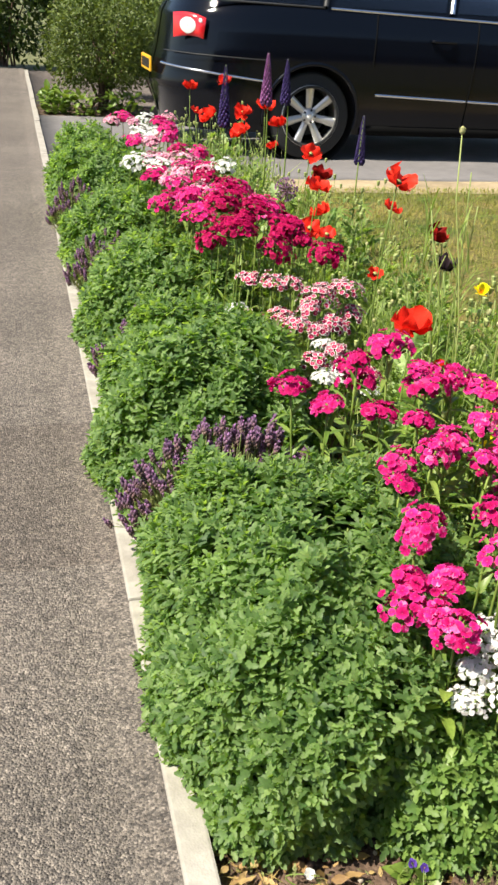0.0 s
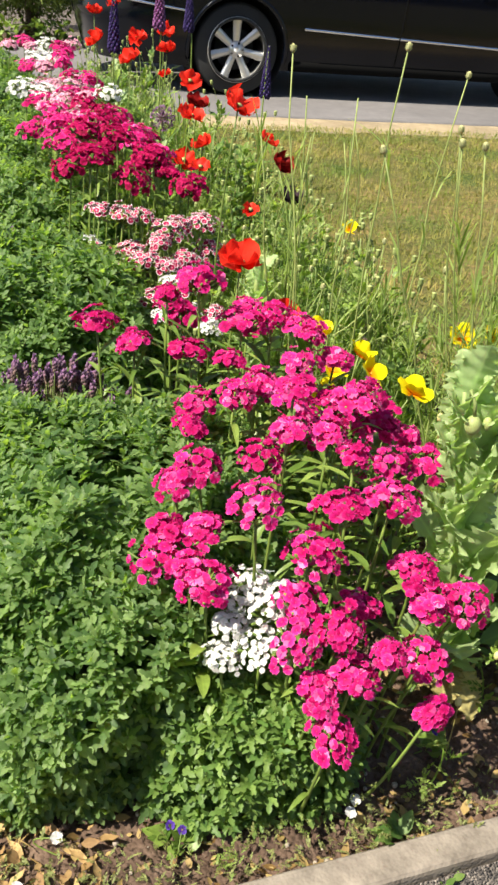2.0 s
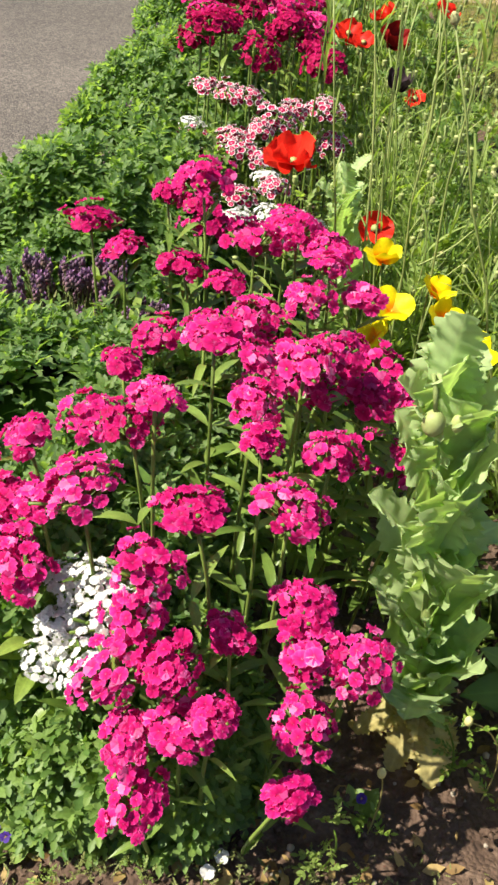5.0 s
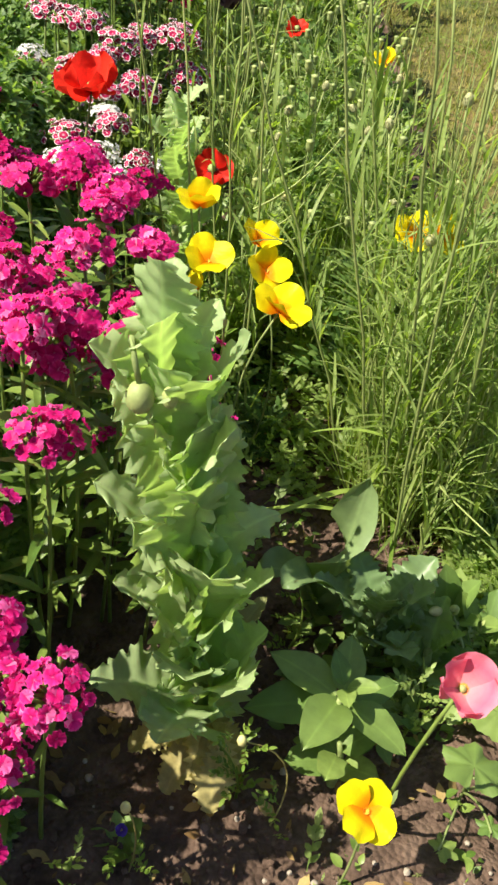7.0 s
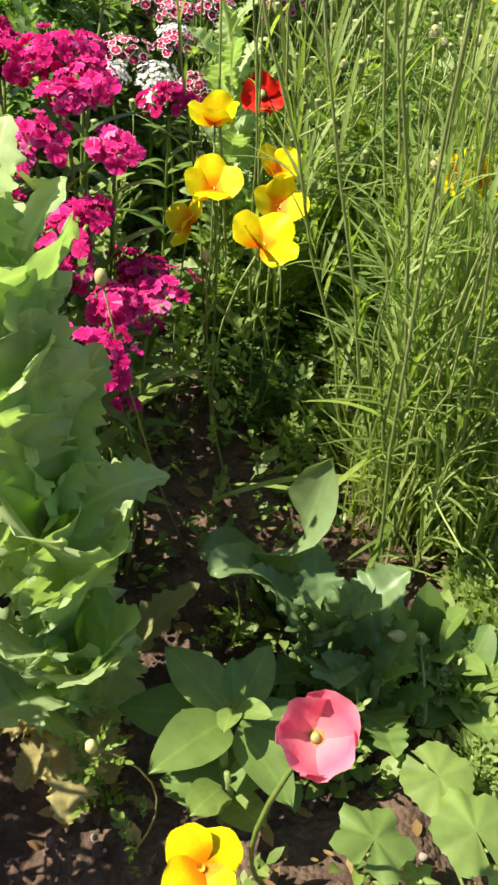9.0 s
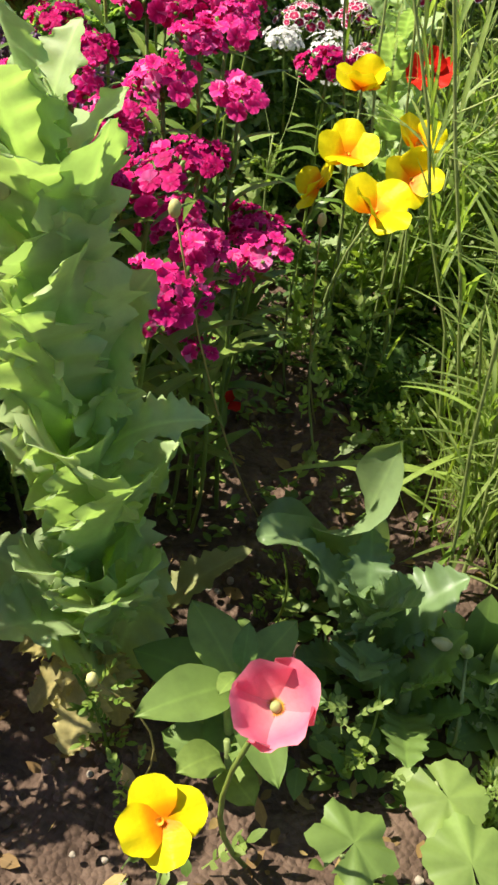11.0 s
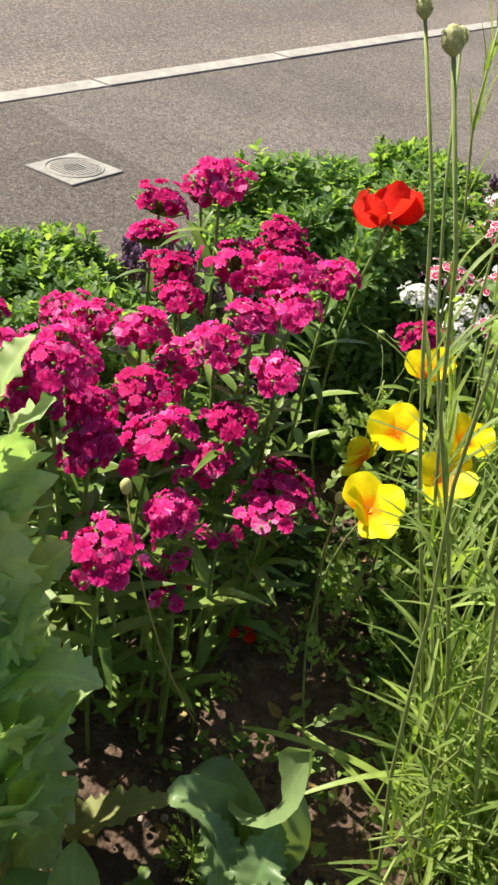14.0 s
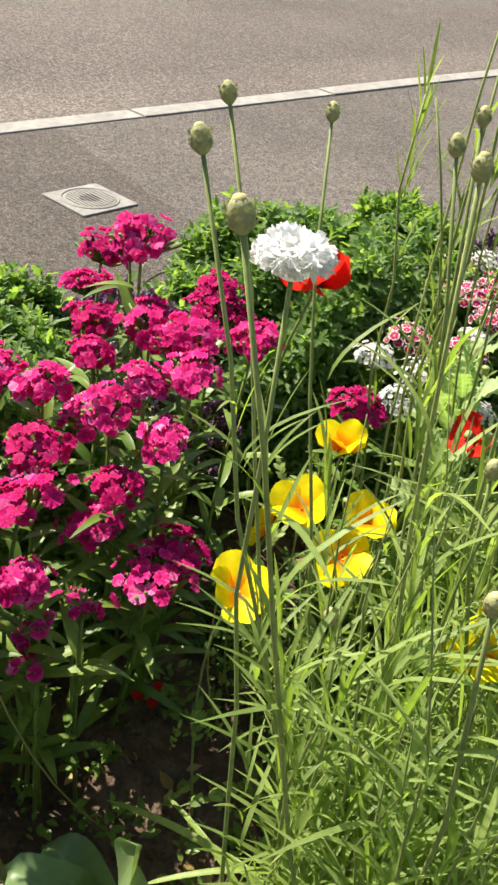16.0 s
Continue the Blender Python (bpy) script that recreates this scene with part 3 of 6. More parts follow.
    strip("window_strip", 0.3, 1.2, 1.1, 1.086, 0.008, M_DARKPLASTIC)
    for x, z0, z1 in ((2.42, 0.24, 1.04), (1.58, 0.7, 1.06), (3.4, 0.24, 1.0)):
        part("door_gap", tube([side(x + 0.05 * (z - 0.24) ** 2, z, 0.001) for z in np.linspace(z0, z1, 14)], 0.005, 0.005, 6), M_SILL, car)
    strip("bumper_gap", 0.05, 0.76, 0.735, 0.715, 0.004, M_DARKPLASTIC)
    for x0, x1 in ((0.35, 1.15), (1.27, 2.17), (2.27, 3.15)):
        g = grid(8, 6, lambda u, v: side(x0 + (x1 - x0) * u + 0.06 * v, 1.1 + 0.26 * v, 0.006))
        part("side_window", g, M_GLASS, car, "dark side window")
        part("window_pillar", tube([side(x1 + 0.05 + 0.06 * v, 1.09 + 0.28 * v, 0.008) for v in np.linspace(0, 1, 5)], 0.02, 0.02, 8), M_CHROME if x0 > 1.2 else M_DARKPLASTIC, car)
    for x in (2.25, 3.15):
        part("door_handle", tube([side(x - 0.2 * s, 0.9, 0.012 + 0.022 * math.sin(s * math.pi)) for s in np.linspace(0, 1, 8)], 0.014, 0.014, 8), M_PAINT, car)
    # rear lamp wraps the corner
    def lamp(u, v):
        return side(0.1 + 0.19 * u - 0.02 * v * (1 - u) + 0.02 * v, 0.83 + (0.17 - 0.03 * u) * v + 0.02 * np.sin(u * 3), 0.018 * (1 - (2 * u - 1) ** 6) * (1 - (2 * v - 1) ** 6))
    lamp_ob = part("tail_lamp", grid(14, 12, lamp), M_LAMP, car, "red tail lamp")
    part("lamp_glass", grid(8, 28, lambda u, v: side(0.185 + 0.05 * np.cos(v * 6.2832) * u, 0.92 + 0.055 * np.sin(v * 6.2832) * u, 0.022 + 0.008 * (1 - u ** 2))), M_CLEARLAMP, lamp_ob, "pale clear reversing lens")
    part("lamp_dot", grid(6, 20, lambda u, v: side(0.268 + 0.012 * np.cos(v * 6.2832) * u, 0.955 + 0.014 * np.sin(v * 6.2832) * u, 0.02 + 0.004 * (1 - u ** 2))), M_CLEARLAMP, lamp_ob)
    plate = part("number_plate", box(-0.035, -0.02, 0.62, 1.14, 0.56, 0.67, 0.004), M_PLATE, car, "yellow rear number plate")
    for k in range(6):
        part("plate_bar", box(-0.039, -0.034, 0.665 + 0.075 * k, 0.712 + 0.075 * k, 0.58, 0.65, 0.001, 1), M_DARKPLASTIC, plate)
    return car


build_car()

# ---- leaf and petal shapes ----
def leaf(length, width, n=5, cols=2, lobes=0.0, bend=0.3, fold=0.25, tip=1.0, base=0.08, wave=0.0, teeth=0, phase=0.0):
    """A leaf along +y, its upper side to +z."""
    def fn(u, v):
        s = v * 2 - 1
        prof = (base + (1 - base) * np.sin(np.clip(u, 0, 1) ** 0.8 * math.pi) ** tip) * np.where(u > 0.999, 0.02, 1)
        if teeth:
            prof = prof * (1 - lobes * (0.5 + 0.5 * np.cos(u * teeth * 2 * math.pi + phase)) * (u > 0.08) * (u < 0.97))
        w = width / 2 * prof * s
        z = -bend * length * u ** 2 + fold * np.abs(w) + wave * width * np.sin(u * 11 + s * 2.1 + phase) * np.abs(s)
        return w, length * u * (1 - 0.12 * bend * u), z
    return grid(n, cols, fn)


def petal(length, width, n=4, cols=4, cup=0.5, base=0.12, ruffle=0.0, notch=0.0, phase=0.0, flat=0.55):
    def fn(u, v):
        s = v * 2 - 1
        prof = base + (1 - base) * np.sin(np.clip(u ** flat, 0, 1) * math.pi * 0.5)
        w = width / 2 * prof * s * (1 - 0.25 * np.clip(u - 0.7, 0, 1))
        l = length * u * (1 - notch * (u > 0.9) * (1 - np.abs(s)) - 0.18 * u * s ** 2 - 0.24 * u * s ** 4)
        z = cup * length * u ** 2 + ruffle * length * np.sin(s * 6 + phase) * u ** 2 + 0.3 * cup * np.abs(w) * u
        return w, l, z
    V, T, W = grid(n, cols, fn)
    return V, T, W


def whorl(shape, count, tilt=0.0, turn=0.0, lift=0.0, jitter=0.0):
    """Petals round a middle that faces +z."""
    out = []
    for i in range(count):
        m = Matrix.Rotation(turn + 2 * math.pi * i / count + U(-jitter, jitter), 4, "Z") @ Matrix.Translation((0, 0, lift * i)) @ Matrix.Rotation(tilt + U(-jitter, jitter), 4, "X")
        out.append(moved(shape, m))
    return join(out)


def facing(place, normal, turn=0.0, s=1.0):
    """A pose whose +z is the normal."""
    q = Vector(normal).to_track_quat("Z", "Y").to_matrix().to_4x4()
    return Matrix.Translation(place) @ q @ Matrix.Rotation(turn, 4, "Z") @ Matrix.Scale(s, 4)


# ---- green cushions along the path ----
CHRYS, CHRYS_FAR = [leaf(0.042, 0.024, n, 2, 0.56, 0.25, 0.3, 0.8, 0.1, teeth=2.6, phase=2.2) for n in (8, 5)]


def mound(cx, cy, rx, ry, h, shoots, size, label, fill=0.9, seed=0, material=None, square=0.85):
    g = np.random.default_rng(seed)
    ob = thing("green_cushion_plant", label, "plant", "green cushions along the path", at=(cx, cy, -0.03))
    th, ph = g.uniform(0, 2 * math.pi, shoots), np.arccos(g.uniform(-0.12, 1, shoots))
    bumpy = 1 + 0.07 * np.sin(th * 3 + seed) * np.sin(ph * 2) + 0.05 * np.sin(th * 7 + ph * 6 + seed) + g.normal(0, 0.025, shoots)
    rounded = lambda c: np.sign(c) * np.abs(c) ** square
    sx, sy, cz = np.sin(ph) ** 0.7 * rounded(np.cos(th)), np.sin(ph) ** 0.7 * rounded(np.sin(th)), np.cos(ph)
    tips = np.stack([rx * sx * bumpy, ry * sy * bumpy, np.maximum(0.03, h * np.sign(cz) * np.abs(cz) ** 0.75 * bumpy + 0.02)], -1)
    out = unit(np.stack([sx / rx, sy / ry, cz / h + 0.6 / h], -1))
    out = unit(out + g.normal(0, 0.22, out.shape))
    per = 9
    k = np.tile(np.arange(per), shoots)
    base = np.repeat(tips, per, 0)
    nrm = np.repeat(out, per, 0)
    ang = k * 2.4 + np.repeat(g.uniform(0, 6.28, shoots), per) + g.normal(0, 0.3, len(k))
    t1 = unit(np.cross(nrm, [0.3, 0.2, 0.93]))
    t2 = np.cross(nrm, t1)
    tang = np.cos(ang)[:, None] * t1 + np.sin(ang)[:, None] * t2
    op = np.radians(22 + 62 * (k / per) ** 0.7) + g.normal(0, 0.15, len(k))
    d = nrm * np.cos(op)[:, None] + tang * np.sin(op)[:, None]
    L = base - nrm * (0.004 + 0.045 * (k / per))[:, None] * size
    S = size * (0.55 + 0.6 * (k / per) ** 0.6) * g.uniform(0.75, 1.2, len(k))
    part("foliage", spread(CHRYS if cy < 4 else CHRYS_FAR, frames(d, 0.6 * nrm + [0, 0, 0.6] + 0.35 * g.normal(0, 1, nrm.shape), S), L), material or M_CHRYS, ob, kind="stuff")
    a = g.uniform(0, 2 * math.pi, 70)
    stems = [tube(curve((0.25 * rx * math.cos(t), 0.25 * ry * math.sin(t), 0), (0.85 * rx * math.cos(t) * q, 0.85 * ry * math.sin(t) * q, h * (0.9 - 0.7 * q * q)), (0, 0, 0.02), 4), 0.004, 0.002, 4) for t, q in zip(a, g.uniform(0.2, 1, 70))]
    part("stalk_mass", join(stems), M_STEM, ob, kind="stuff")
    # added solid shell: its dark green paints the shade inside the cushion
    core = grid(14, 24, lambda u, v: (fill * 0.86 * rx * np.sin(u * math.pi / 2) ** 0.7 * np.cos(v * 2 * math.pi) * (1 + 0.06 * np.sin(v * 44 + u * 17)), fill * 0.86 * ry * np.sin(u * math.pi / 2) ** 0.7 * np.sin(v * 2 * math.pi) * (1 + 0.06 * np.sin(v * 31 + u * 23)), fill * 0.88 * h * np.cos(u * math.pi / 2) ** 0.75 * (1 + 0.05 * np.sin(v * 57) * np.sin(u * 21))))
    part("inner_foliage", core, M_SHADEGREEN, ob)
    return ob


mound(0.578, 2.645, 0.29, 0.385, 0.36, 4400, 0.66, "dense low cushion of lobed green leaves spilling over the edging", seed=1, square=0.68)
mound(0.745, 2.33, 0.17, 0.13, 0.22, 650, 0.7, "small fresh yellow-green cushion of lobed leaves below the flowers", seed=12, material=M_FRESH)
mound(0.535, 3.49, 0.275, 0.37, 0.4, 2400, 0.75, "dense rounded cushion of lobed green leaves beside the path", seed=2)
mound(0.58, 4.42, 0.29, 0.37, 0.365, 1500, 0.8, "rounded cushion of green leaves between two lavender clumps", seed=3)
mound(0.575, 5.4, 0.29, 0.36, 0.33, 1150, 0.85, "rounded cushion of green leaves beside the path", seed=4)
mound(0.565, 6.42, 0.3, 0.36, 0.375, 1000, 0.9, "rounded cushion of green leaves beside the path", seed=5)
mound(0.52, 7.25, 0.2, 0.25, 0.365, 500, 0.9, "last rounded green cushion before the driveway", seed=6)


# ---- lavender ----
def lavender(cx, cy, rx, ry, h, count, seed):
    g = np.random.default_rng(seed)
    ob = thing("lavender", "lavender clump with dull purple spikes over grey-green leaves", "plant", "lavender clumps along the path", at=(cx, cy, -0.03))
    leaves, stems, spike = [], [], None
    bud = join([moved(ball(0.0034, 3, 5, 1.5), Matrix.Translation((0.0045 * math.cos(2.4 * i), 0.0045 * math.sin(2.4 * i), 0.00135 * i))) for i in range(18)])
    tuft = spread(petal(0.012, 0.006, 2, 2, cup=0.1), frames([[0.5 * math.cos(a), 0.5 * math.sin(a), 1] for a in (0, 1.6, 3.1, 4.7)], [0, 0, 1.0] + np.zeros((4, 3)), 1.0), np.tile([0, 0, 0.024], (4, 1)))
    bud = join([bud, tuft])
    bud = (bud[0], bud[1], np.stack([np.clip(bud[0][:, 2] / 0.036, 0, 1), bud[2][:, 1]], -1))
    for i in range(count):
        r, t = math.sqrt(g.uniform(0, 1)), g.uniform(0, 6.28)
        b = np.array([0.5 * rx * r * math.cos(t), 0.5 * ry * r * math.sin(t), 0])
        tip = np.array([rx * r * math.cos(t), ry * r * math.sin(t), h * (1 - 0.6 * r * r) * g.uniform(0.75, 1.08)])
        stems.append(tube(curve(b, tip, (0, 0, 0.03), 5), 0.0016, 0.0011, 4, False))
        dirn = unit(tip - b + np.array([0, 0, 0.05]))
        if spike is None:
            spike = mesh("flower_spike", bud, M_LAV)
        part("flower_spike", spike, M_LAV, ob, "dull purple flower spike").matrix_basis = facing(tip, dirn, g.uniform(0, 6), g.uniform(0.65, 1.15))
        for q in range(12):
            s = g.uniform(0.15, 0.8)
            p = b + (tip - b) * s + np.array([0, 0, 0.1 * s * (1 - s)])
            d = unit(dirn + g.normal(0, 0.55, 3))
            leaves.append((p, d))
    one = leaf(0.034, 0.0055, 3, 2, bend=0.1)
    D = np.array([d for _, d in leaves])
    part("leaves", spread(one, frames(D, [0.1, 0.1, 1.0] + 0 * D, g.uniform(0.7, 1.3, len(D))), np.array([p for p, _ in leaves])), M_LAVLEAF, ob, kind="stuff")
    part("stalk_mass", join(stems), M_PALESTEM, ob, kind="stuff")


lavender(0.51, 3.07, 0.25, 0.14, 0.32, 330, 21)
lavender(0.51, 3.95, 0.23, 0.1, 0.29, 190, 22)
lavender(0.42, 4.9, 0.15, 0.1, 0.28, 130, 23)
lavender(0.37, 5.93, 0.14, 0.1, 0.28, 100, 24)


# ---- sweet williams ----
SW_LEAF = [leaf(0.075, 0.015, 6, 2, bend=b, fold=0.35, tip=0.8) for b in (0.25, 0.5, 0.8)]
SW_PETAL = petal(0.0096, 0.0128, 3, 5, cup=-0.08, notch=0.12, base=0.14, ruffle=0.24)
FLORET = [whorl(SW_PETAL, 5, tilt=t, turn=r, jitter=0.12) for t, r in ((0.15, 0), (0.05, 0.5), (0.28, 1.0), (0.4, 0.3))]
BRACT = leaf(0.022, 0.0045, 3, 2, bend=-0.2)


def head_poses(g, r, count, dome=0.66, fs=1.0):
    up = 0.25 + max(0.0, 0.7 - dome) * 1.6
    out = []
    for i in range(count):
        ph = math.acos(1 - 1.05 * (i + 0.5) / count)
        th = 2.399963 * i + g.normal(0, 0.12)
        rr = r * (1 + g.normal(0, 0.2))
        p = Vector((rr * math.sin(ph) * math.cos(th), rr * math.sin(ph) * math.sin(th), rr * dome * math.cos(ph)))
        n = Vector((math.sin(ph) * math.cos(th), math.sin(ph) * math.sin(th), math.cos(ph) * 1.2 + up)) + Vector(g.normal(0, 0.16, 3))
        out.append(facing(p, n.normalized(), g.uniform(0, 6.28), fs * g.uniform(0.7, 1.15)))
    return out


SW_MESH = {}


def sweet_william(head, radius, material, label, leaves=8, separate=False, seed=0, lean=(0, 0), count=42, dome=0.66, fs=1.0, blade=1.0):
    g = np.random.default_rng(seed)
    radius = radius * (0.72, 0.86, 1.0, 1.08, 1.2)[(seed * 7) % 5]
    hx, hy, hz = head
    ob = thing("sweet_william", label, "flower", "sweet williams in the bed", at=(hx - lean[0], hy - lean[1], -0.035))
    top = np.array([lean[0], lean[1], hz + 0.035 - 0.6 * radius])
    P = curve((0, 0, 0), top, (g.normal(0, 0.008), g.normal(0, 0.008), 0), 6)
    part("stem", tube(P, 0.0028, 0.0022, 5), M_STEM, ob)
    for i in range(leaves):
        if ("leaf", i % 3) not in SW_MESH:
            SW_MESH["leaf", i % 3] = mesh("leaf", SW_LEAF[i % 3], M_SWLEAF)
        s = 0.2 + 0.73 * (i // 2 + 0.5) / max(leaves / 2, 1)
        p = P[0] + (P[-1] - P[0]) * s
        lf = part("leaf", SW_MESH["leaf", i % 3], M_SWLEAF, ob)
        az = (i % 2) * 180 + (i // 2) * 85 + g.uniform(-25, 25) + seed * 40
        lf.matrix_basis = pose(*p, 0, 0, az) @ pose(0, 0, 0, g.uniform(15, 65), 0, 0) @ Matrix.Scale(blade * g.uniform(0.7, 1.15) * (0.75 if s > 0.8 else 1), 4)
    nrm = unit(np.array([lean[0] * 3 + g.normal(0, 0.14), lean[1] * 3 + g.normal(0, 0.14), 1]))
    fm = facing(Vector(top), nrm, g.uniform(0, 6)) @ Matrix.Diagonal((g.uniform(0.85, 1.2), g.uniform(0.85, 1.2), g.uniform(0.8, 1.1), 1))
    key = ("calyx", round(radius, 3))
    if key not in SW_MESH:
        d = unit(np.array([[math.cos(t), math.sin(t), 0.5 + 0.4 * math.sin(3 * t)] for t in np.linspace(0, 6.28, 14)]))
        tubes = [tube(curve((0, 0, -0.012), m.translation * 0.9, (0, 0, -0.004), 3), 0.0016, 0.0022, 4) for m in head_poses(np.random.default_rng(3), radius, count)]
        SW_MESH[key] = mesh("calyx", join([spread(BRACT, frames(d, [0, 0, 1.0] + 0 * d, 1.0), np.zeros((14, 3)))] + tubes), M_SWLEAF)
    cal = part("calyx", SW_MESH[key], M_SWLEAF, ob, kind="stuff")
    cal.matrix_basis = fm
    if separate:
        hd = part("flower_head", ball(0.35 * radius, 5, 8, 0.8), material, ob)
        hd.matrix_basis = fm
        for i, m in enumerate(head_poses(g, radius, count, dome, fs)):
            fk = ("floret", i % 4, material.name)
            if fk not in SW_MESH:
                SW_MESH[fk] = mesh("floret", FLORET[i % 4], material)
            part("floret", SW_MESH[fk], material, hd).matrix_basis = m
    else:
        hk = ("head", round(radius, 3), material.name, seed % 5)
        if hk not in SW_MESH:
            SW_MESH[hk] = mesh("flower_head", join([moved(FLORET[i % 4], m) for i, m in enumerate(head_poses(g, radius, count, dome, fs))]), material)
        part("flower_head", SW_MESH[hk], material, ob, kind="stuff").matrix_basis = fm
    return ob


FRONT = [(0.777, 2.395, 0.525), (0.875, 2.485, 0.468), (0.749, 2.41, 0.481), (0.885, 2.413, 0.469), (0.962, 2.446, 0.429), (0.636, 2.422, 0.443), (0.687, 2.503, 0.417),
         (0.716, 2.318, 0.472), (0.826, 2.305, 0.463), (0.917, 2.344, 0.442), (0.623, 2.392, 0.385), (0.637, 2.327, 0.379), (0.783, 2.278, 0.418), (0.942, 2.289, 0.361),
         (0.773, 2.268, 0.351), (0.867, 2.287, 0.312), (0.814, 2.223, 0.336), (0.755, 2.224, 0.326), (0.95, 2.25, 0.335), (1.001, 2.247, 0.335), (0.861, 2.175, 0.323),
         (0.828, 2.193, 0.283), (0.952, 2.226, 0.256), (0.779, 2.188, 0.268), (0.79, 2.149, 0.228), (0.94, 2.172, 0.215), (0.652, 2.298, 0.372), (0.604, 2.36, 0.372), (0.66, 2.36, 0.41)]
BACK = [(1.082, 2.632, 0.366), (1.032, 2.835, 0.281), (1.019, 2.657, 0.413), (0.996, 2.773, 0.374), (1.087, 2.556, 0.363), (0.956, 2.618, 0.423), (0.912, 2.716, 0.388), (0.777, 3.041, 0.429),
        (0.899, 3.01, 0.453), (0.935, 2.795, 0.437), (1.013, 2.82, 0.43), (0.731, 2.72, 0.403), (0.798, 2.719, 0.421), (0.959, 2.572, 0.485), (0.929, 2.575, 0.442), (1.011, 2.587, 0.419),
        (0.973, 2.761, 0.309), (0.87, 2.815, 0.387), (0.814, 2.833, 0.429), (0.598, 2.954, 0.458), (0.658, 2.899, 0.438), (0.75, 2.867, 0.438), (0.851, 2.891, 0.479), (0.752, 3.051, 0.452),
        (0.912, 2.906, 0.486), (0.961, 2.82, 0.472), (0.959, 2.882, 0.471), (1.061, 2.784, 0.295), (0.849, 2.753, 0.425), (0.773, 2.917, 0.55), (0.72, 2.93, 0.515)]
LOW = [(0.825, 2.519, 0.523), (0.928, 2.531, 0.496), (0.962, 3.146, 0.357), (0.70, 2.63, 0.41), (0.87, 2.64, 0.43)]
MAG_LABEL = "magenta sweet william with a domed head of many small fringed florets"
for i, p in enumerate(FRONT):
    sweet_william((p[0], p[1], p[2] - 0.004), 0.0285, M_MAG, MAG_LABEL, 7 if i < 19 else 4, i % 3 == 0 or i > 18, 100 + i, ((p[0] - 0.8) * 0.25, (p[1] - 2.5) * 0.2), 34, 0.9, 0.98, 0.85 if i < 19 else 0.6)
for i, p in enumerate(BACK):
    sweet_william((p[0], p[1], p[2] - 0.004), 0.032, M_MAG, MAG_LABEL, 16, i % 4 == 0, 140 + i, ((p[0] - 0.8) * 0.2, (p[1] - 2.7) * 0.12), 30, 0.75, 1.15)
for i, p in enumerate(LOW):
    sweet_william(p, 0.03, M_MAG, MAG_LABEL, 14, False, 180 + i, (0.02, -0.01), 28, 0.6, 1.2)
for i, p in enumerate([(1.075, 2.65, 0.285), (1.05, 2.645, 0.25), (1.085, 2.64, 0.245), (1.09, 2.69, 0.3), (1.04, 2.7, 0.27), (0.99, 2.6, 0.3)]):
    sweet_william(p, 0.014, M_MAG, "small side shoot of magenta sweet william with few florets", 4, True, 200 + i, (0.01, 0.0), 4, 0.5, 1.15)
CRIMSON = [(0.719, 3.908, 0.531), (0.89, 4.052, 0.514), (0.808, 3.863, 0.492), (0.702, 4.563, 0.5), (0.78, 4.774, 0.518), (0.652, 4.419, 0.524), (0.712, 4.163, 0.55), (0.834, 4.241, 0.533),
           (0.717, 4.059, 0.514), (0.86, 4.138, 0.531), (0.854, 3.954, 0.519), (0.68, 4.784, 0.494), (0.76, 4.247, 0.561), (0.785, 4.002, 0.575), (0.696, 3.861, 0.545), (0.873, 3.929, 0.537),
           (0.963, 3.858, 0.475), (0.76, 4.45, 0.52), (0.84, 4.5, 0.5), (0.94, 4.2, 0.48), (0.78, 4.12, 0.52), (0.65, 4.25, 0.5), (0.9, 4.32, 0.5), (0.7, 4.35, 0.5), (0.82, 4.62, 0.52), (0.93, 4.02, 0.47), (0.66, 4.02, 0.48), (0.6, 4.55, 0.48), (0.64, 4.62, 0.47)]
for i, p in enumerate(CRIMSON):
    far = p[1] > 4.1
    sweet_william((p[0], p[1], p[2] - 0.004), 0.043, M_MAG if far and i % 2 else M_CRIM, "deep crimson-pink sweet william with a crowded domed head", 6, False, 220 + i, (0.02, 0.0), 56, 0.85, 1.1)
BICOLOUR = [(0.702, 3.72, 0.441), (0.755, 3.678, 0.443), (0.86, 3.621, 0.415), (0.967, 3.727, 0.412), (0.985, 3.686, 0.354), (0.846, 3.534, 0.357), (0.762, 3.61, 0.34), (0.962, 3.678, 0.422),
            (0.767, 3.642, 0.367), (0.8, 3.66, 0.45), (0.83, 3.58, 0.4), (0.9, 3.58, 0.36), (0.72, 3.55, 0.34), (0.87, 3.45, 0.33), (0.8, 3.4, 0.33), (0.93, 3.36, 0.3), (0.79, 3.55, 0.37), (0.68, 3.62, 0.36), (0.9, 3.68, 0.42)]
for i, p in enumerate(BICOLOUR):
    sweet_william((p[0], p[1], p[2] - 0.004), 0.033, M_BICOL, "crimson sweet william head with white-edged florets", 6, i < 8, 250 + i, (0.02, 0.0), 36, 0.85, 0.92)
WHITES = [(0.69, 2.295, 0.30), (0.72, 2.32, 0.34), (0.748, 2.295, 0.33), (0.675, 2.275, 0.265), (0.725, 2.265, 0.29), (0.69, 2.33, 0.325), (0.667, 3.711, 0.359), (0.86, 3.375, 0.304), (0.8, 3.33, 0.31), (0.9, 3.3, 0.29), (0.85, 3.5, 0.33), (0.95, 3.42, 0.27)]
for i, p in enumerate(WHITES):
    sweet_william((p[0], p[1], p[2] - 0.004), 0.032 if i < 6 else 0.03, M_WHITE, "white sweet william head of small open florets", 5, i < 6, 280 + i, (0.0, -0.01), 84, 0.8, 0.58)
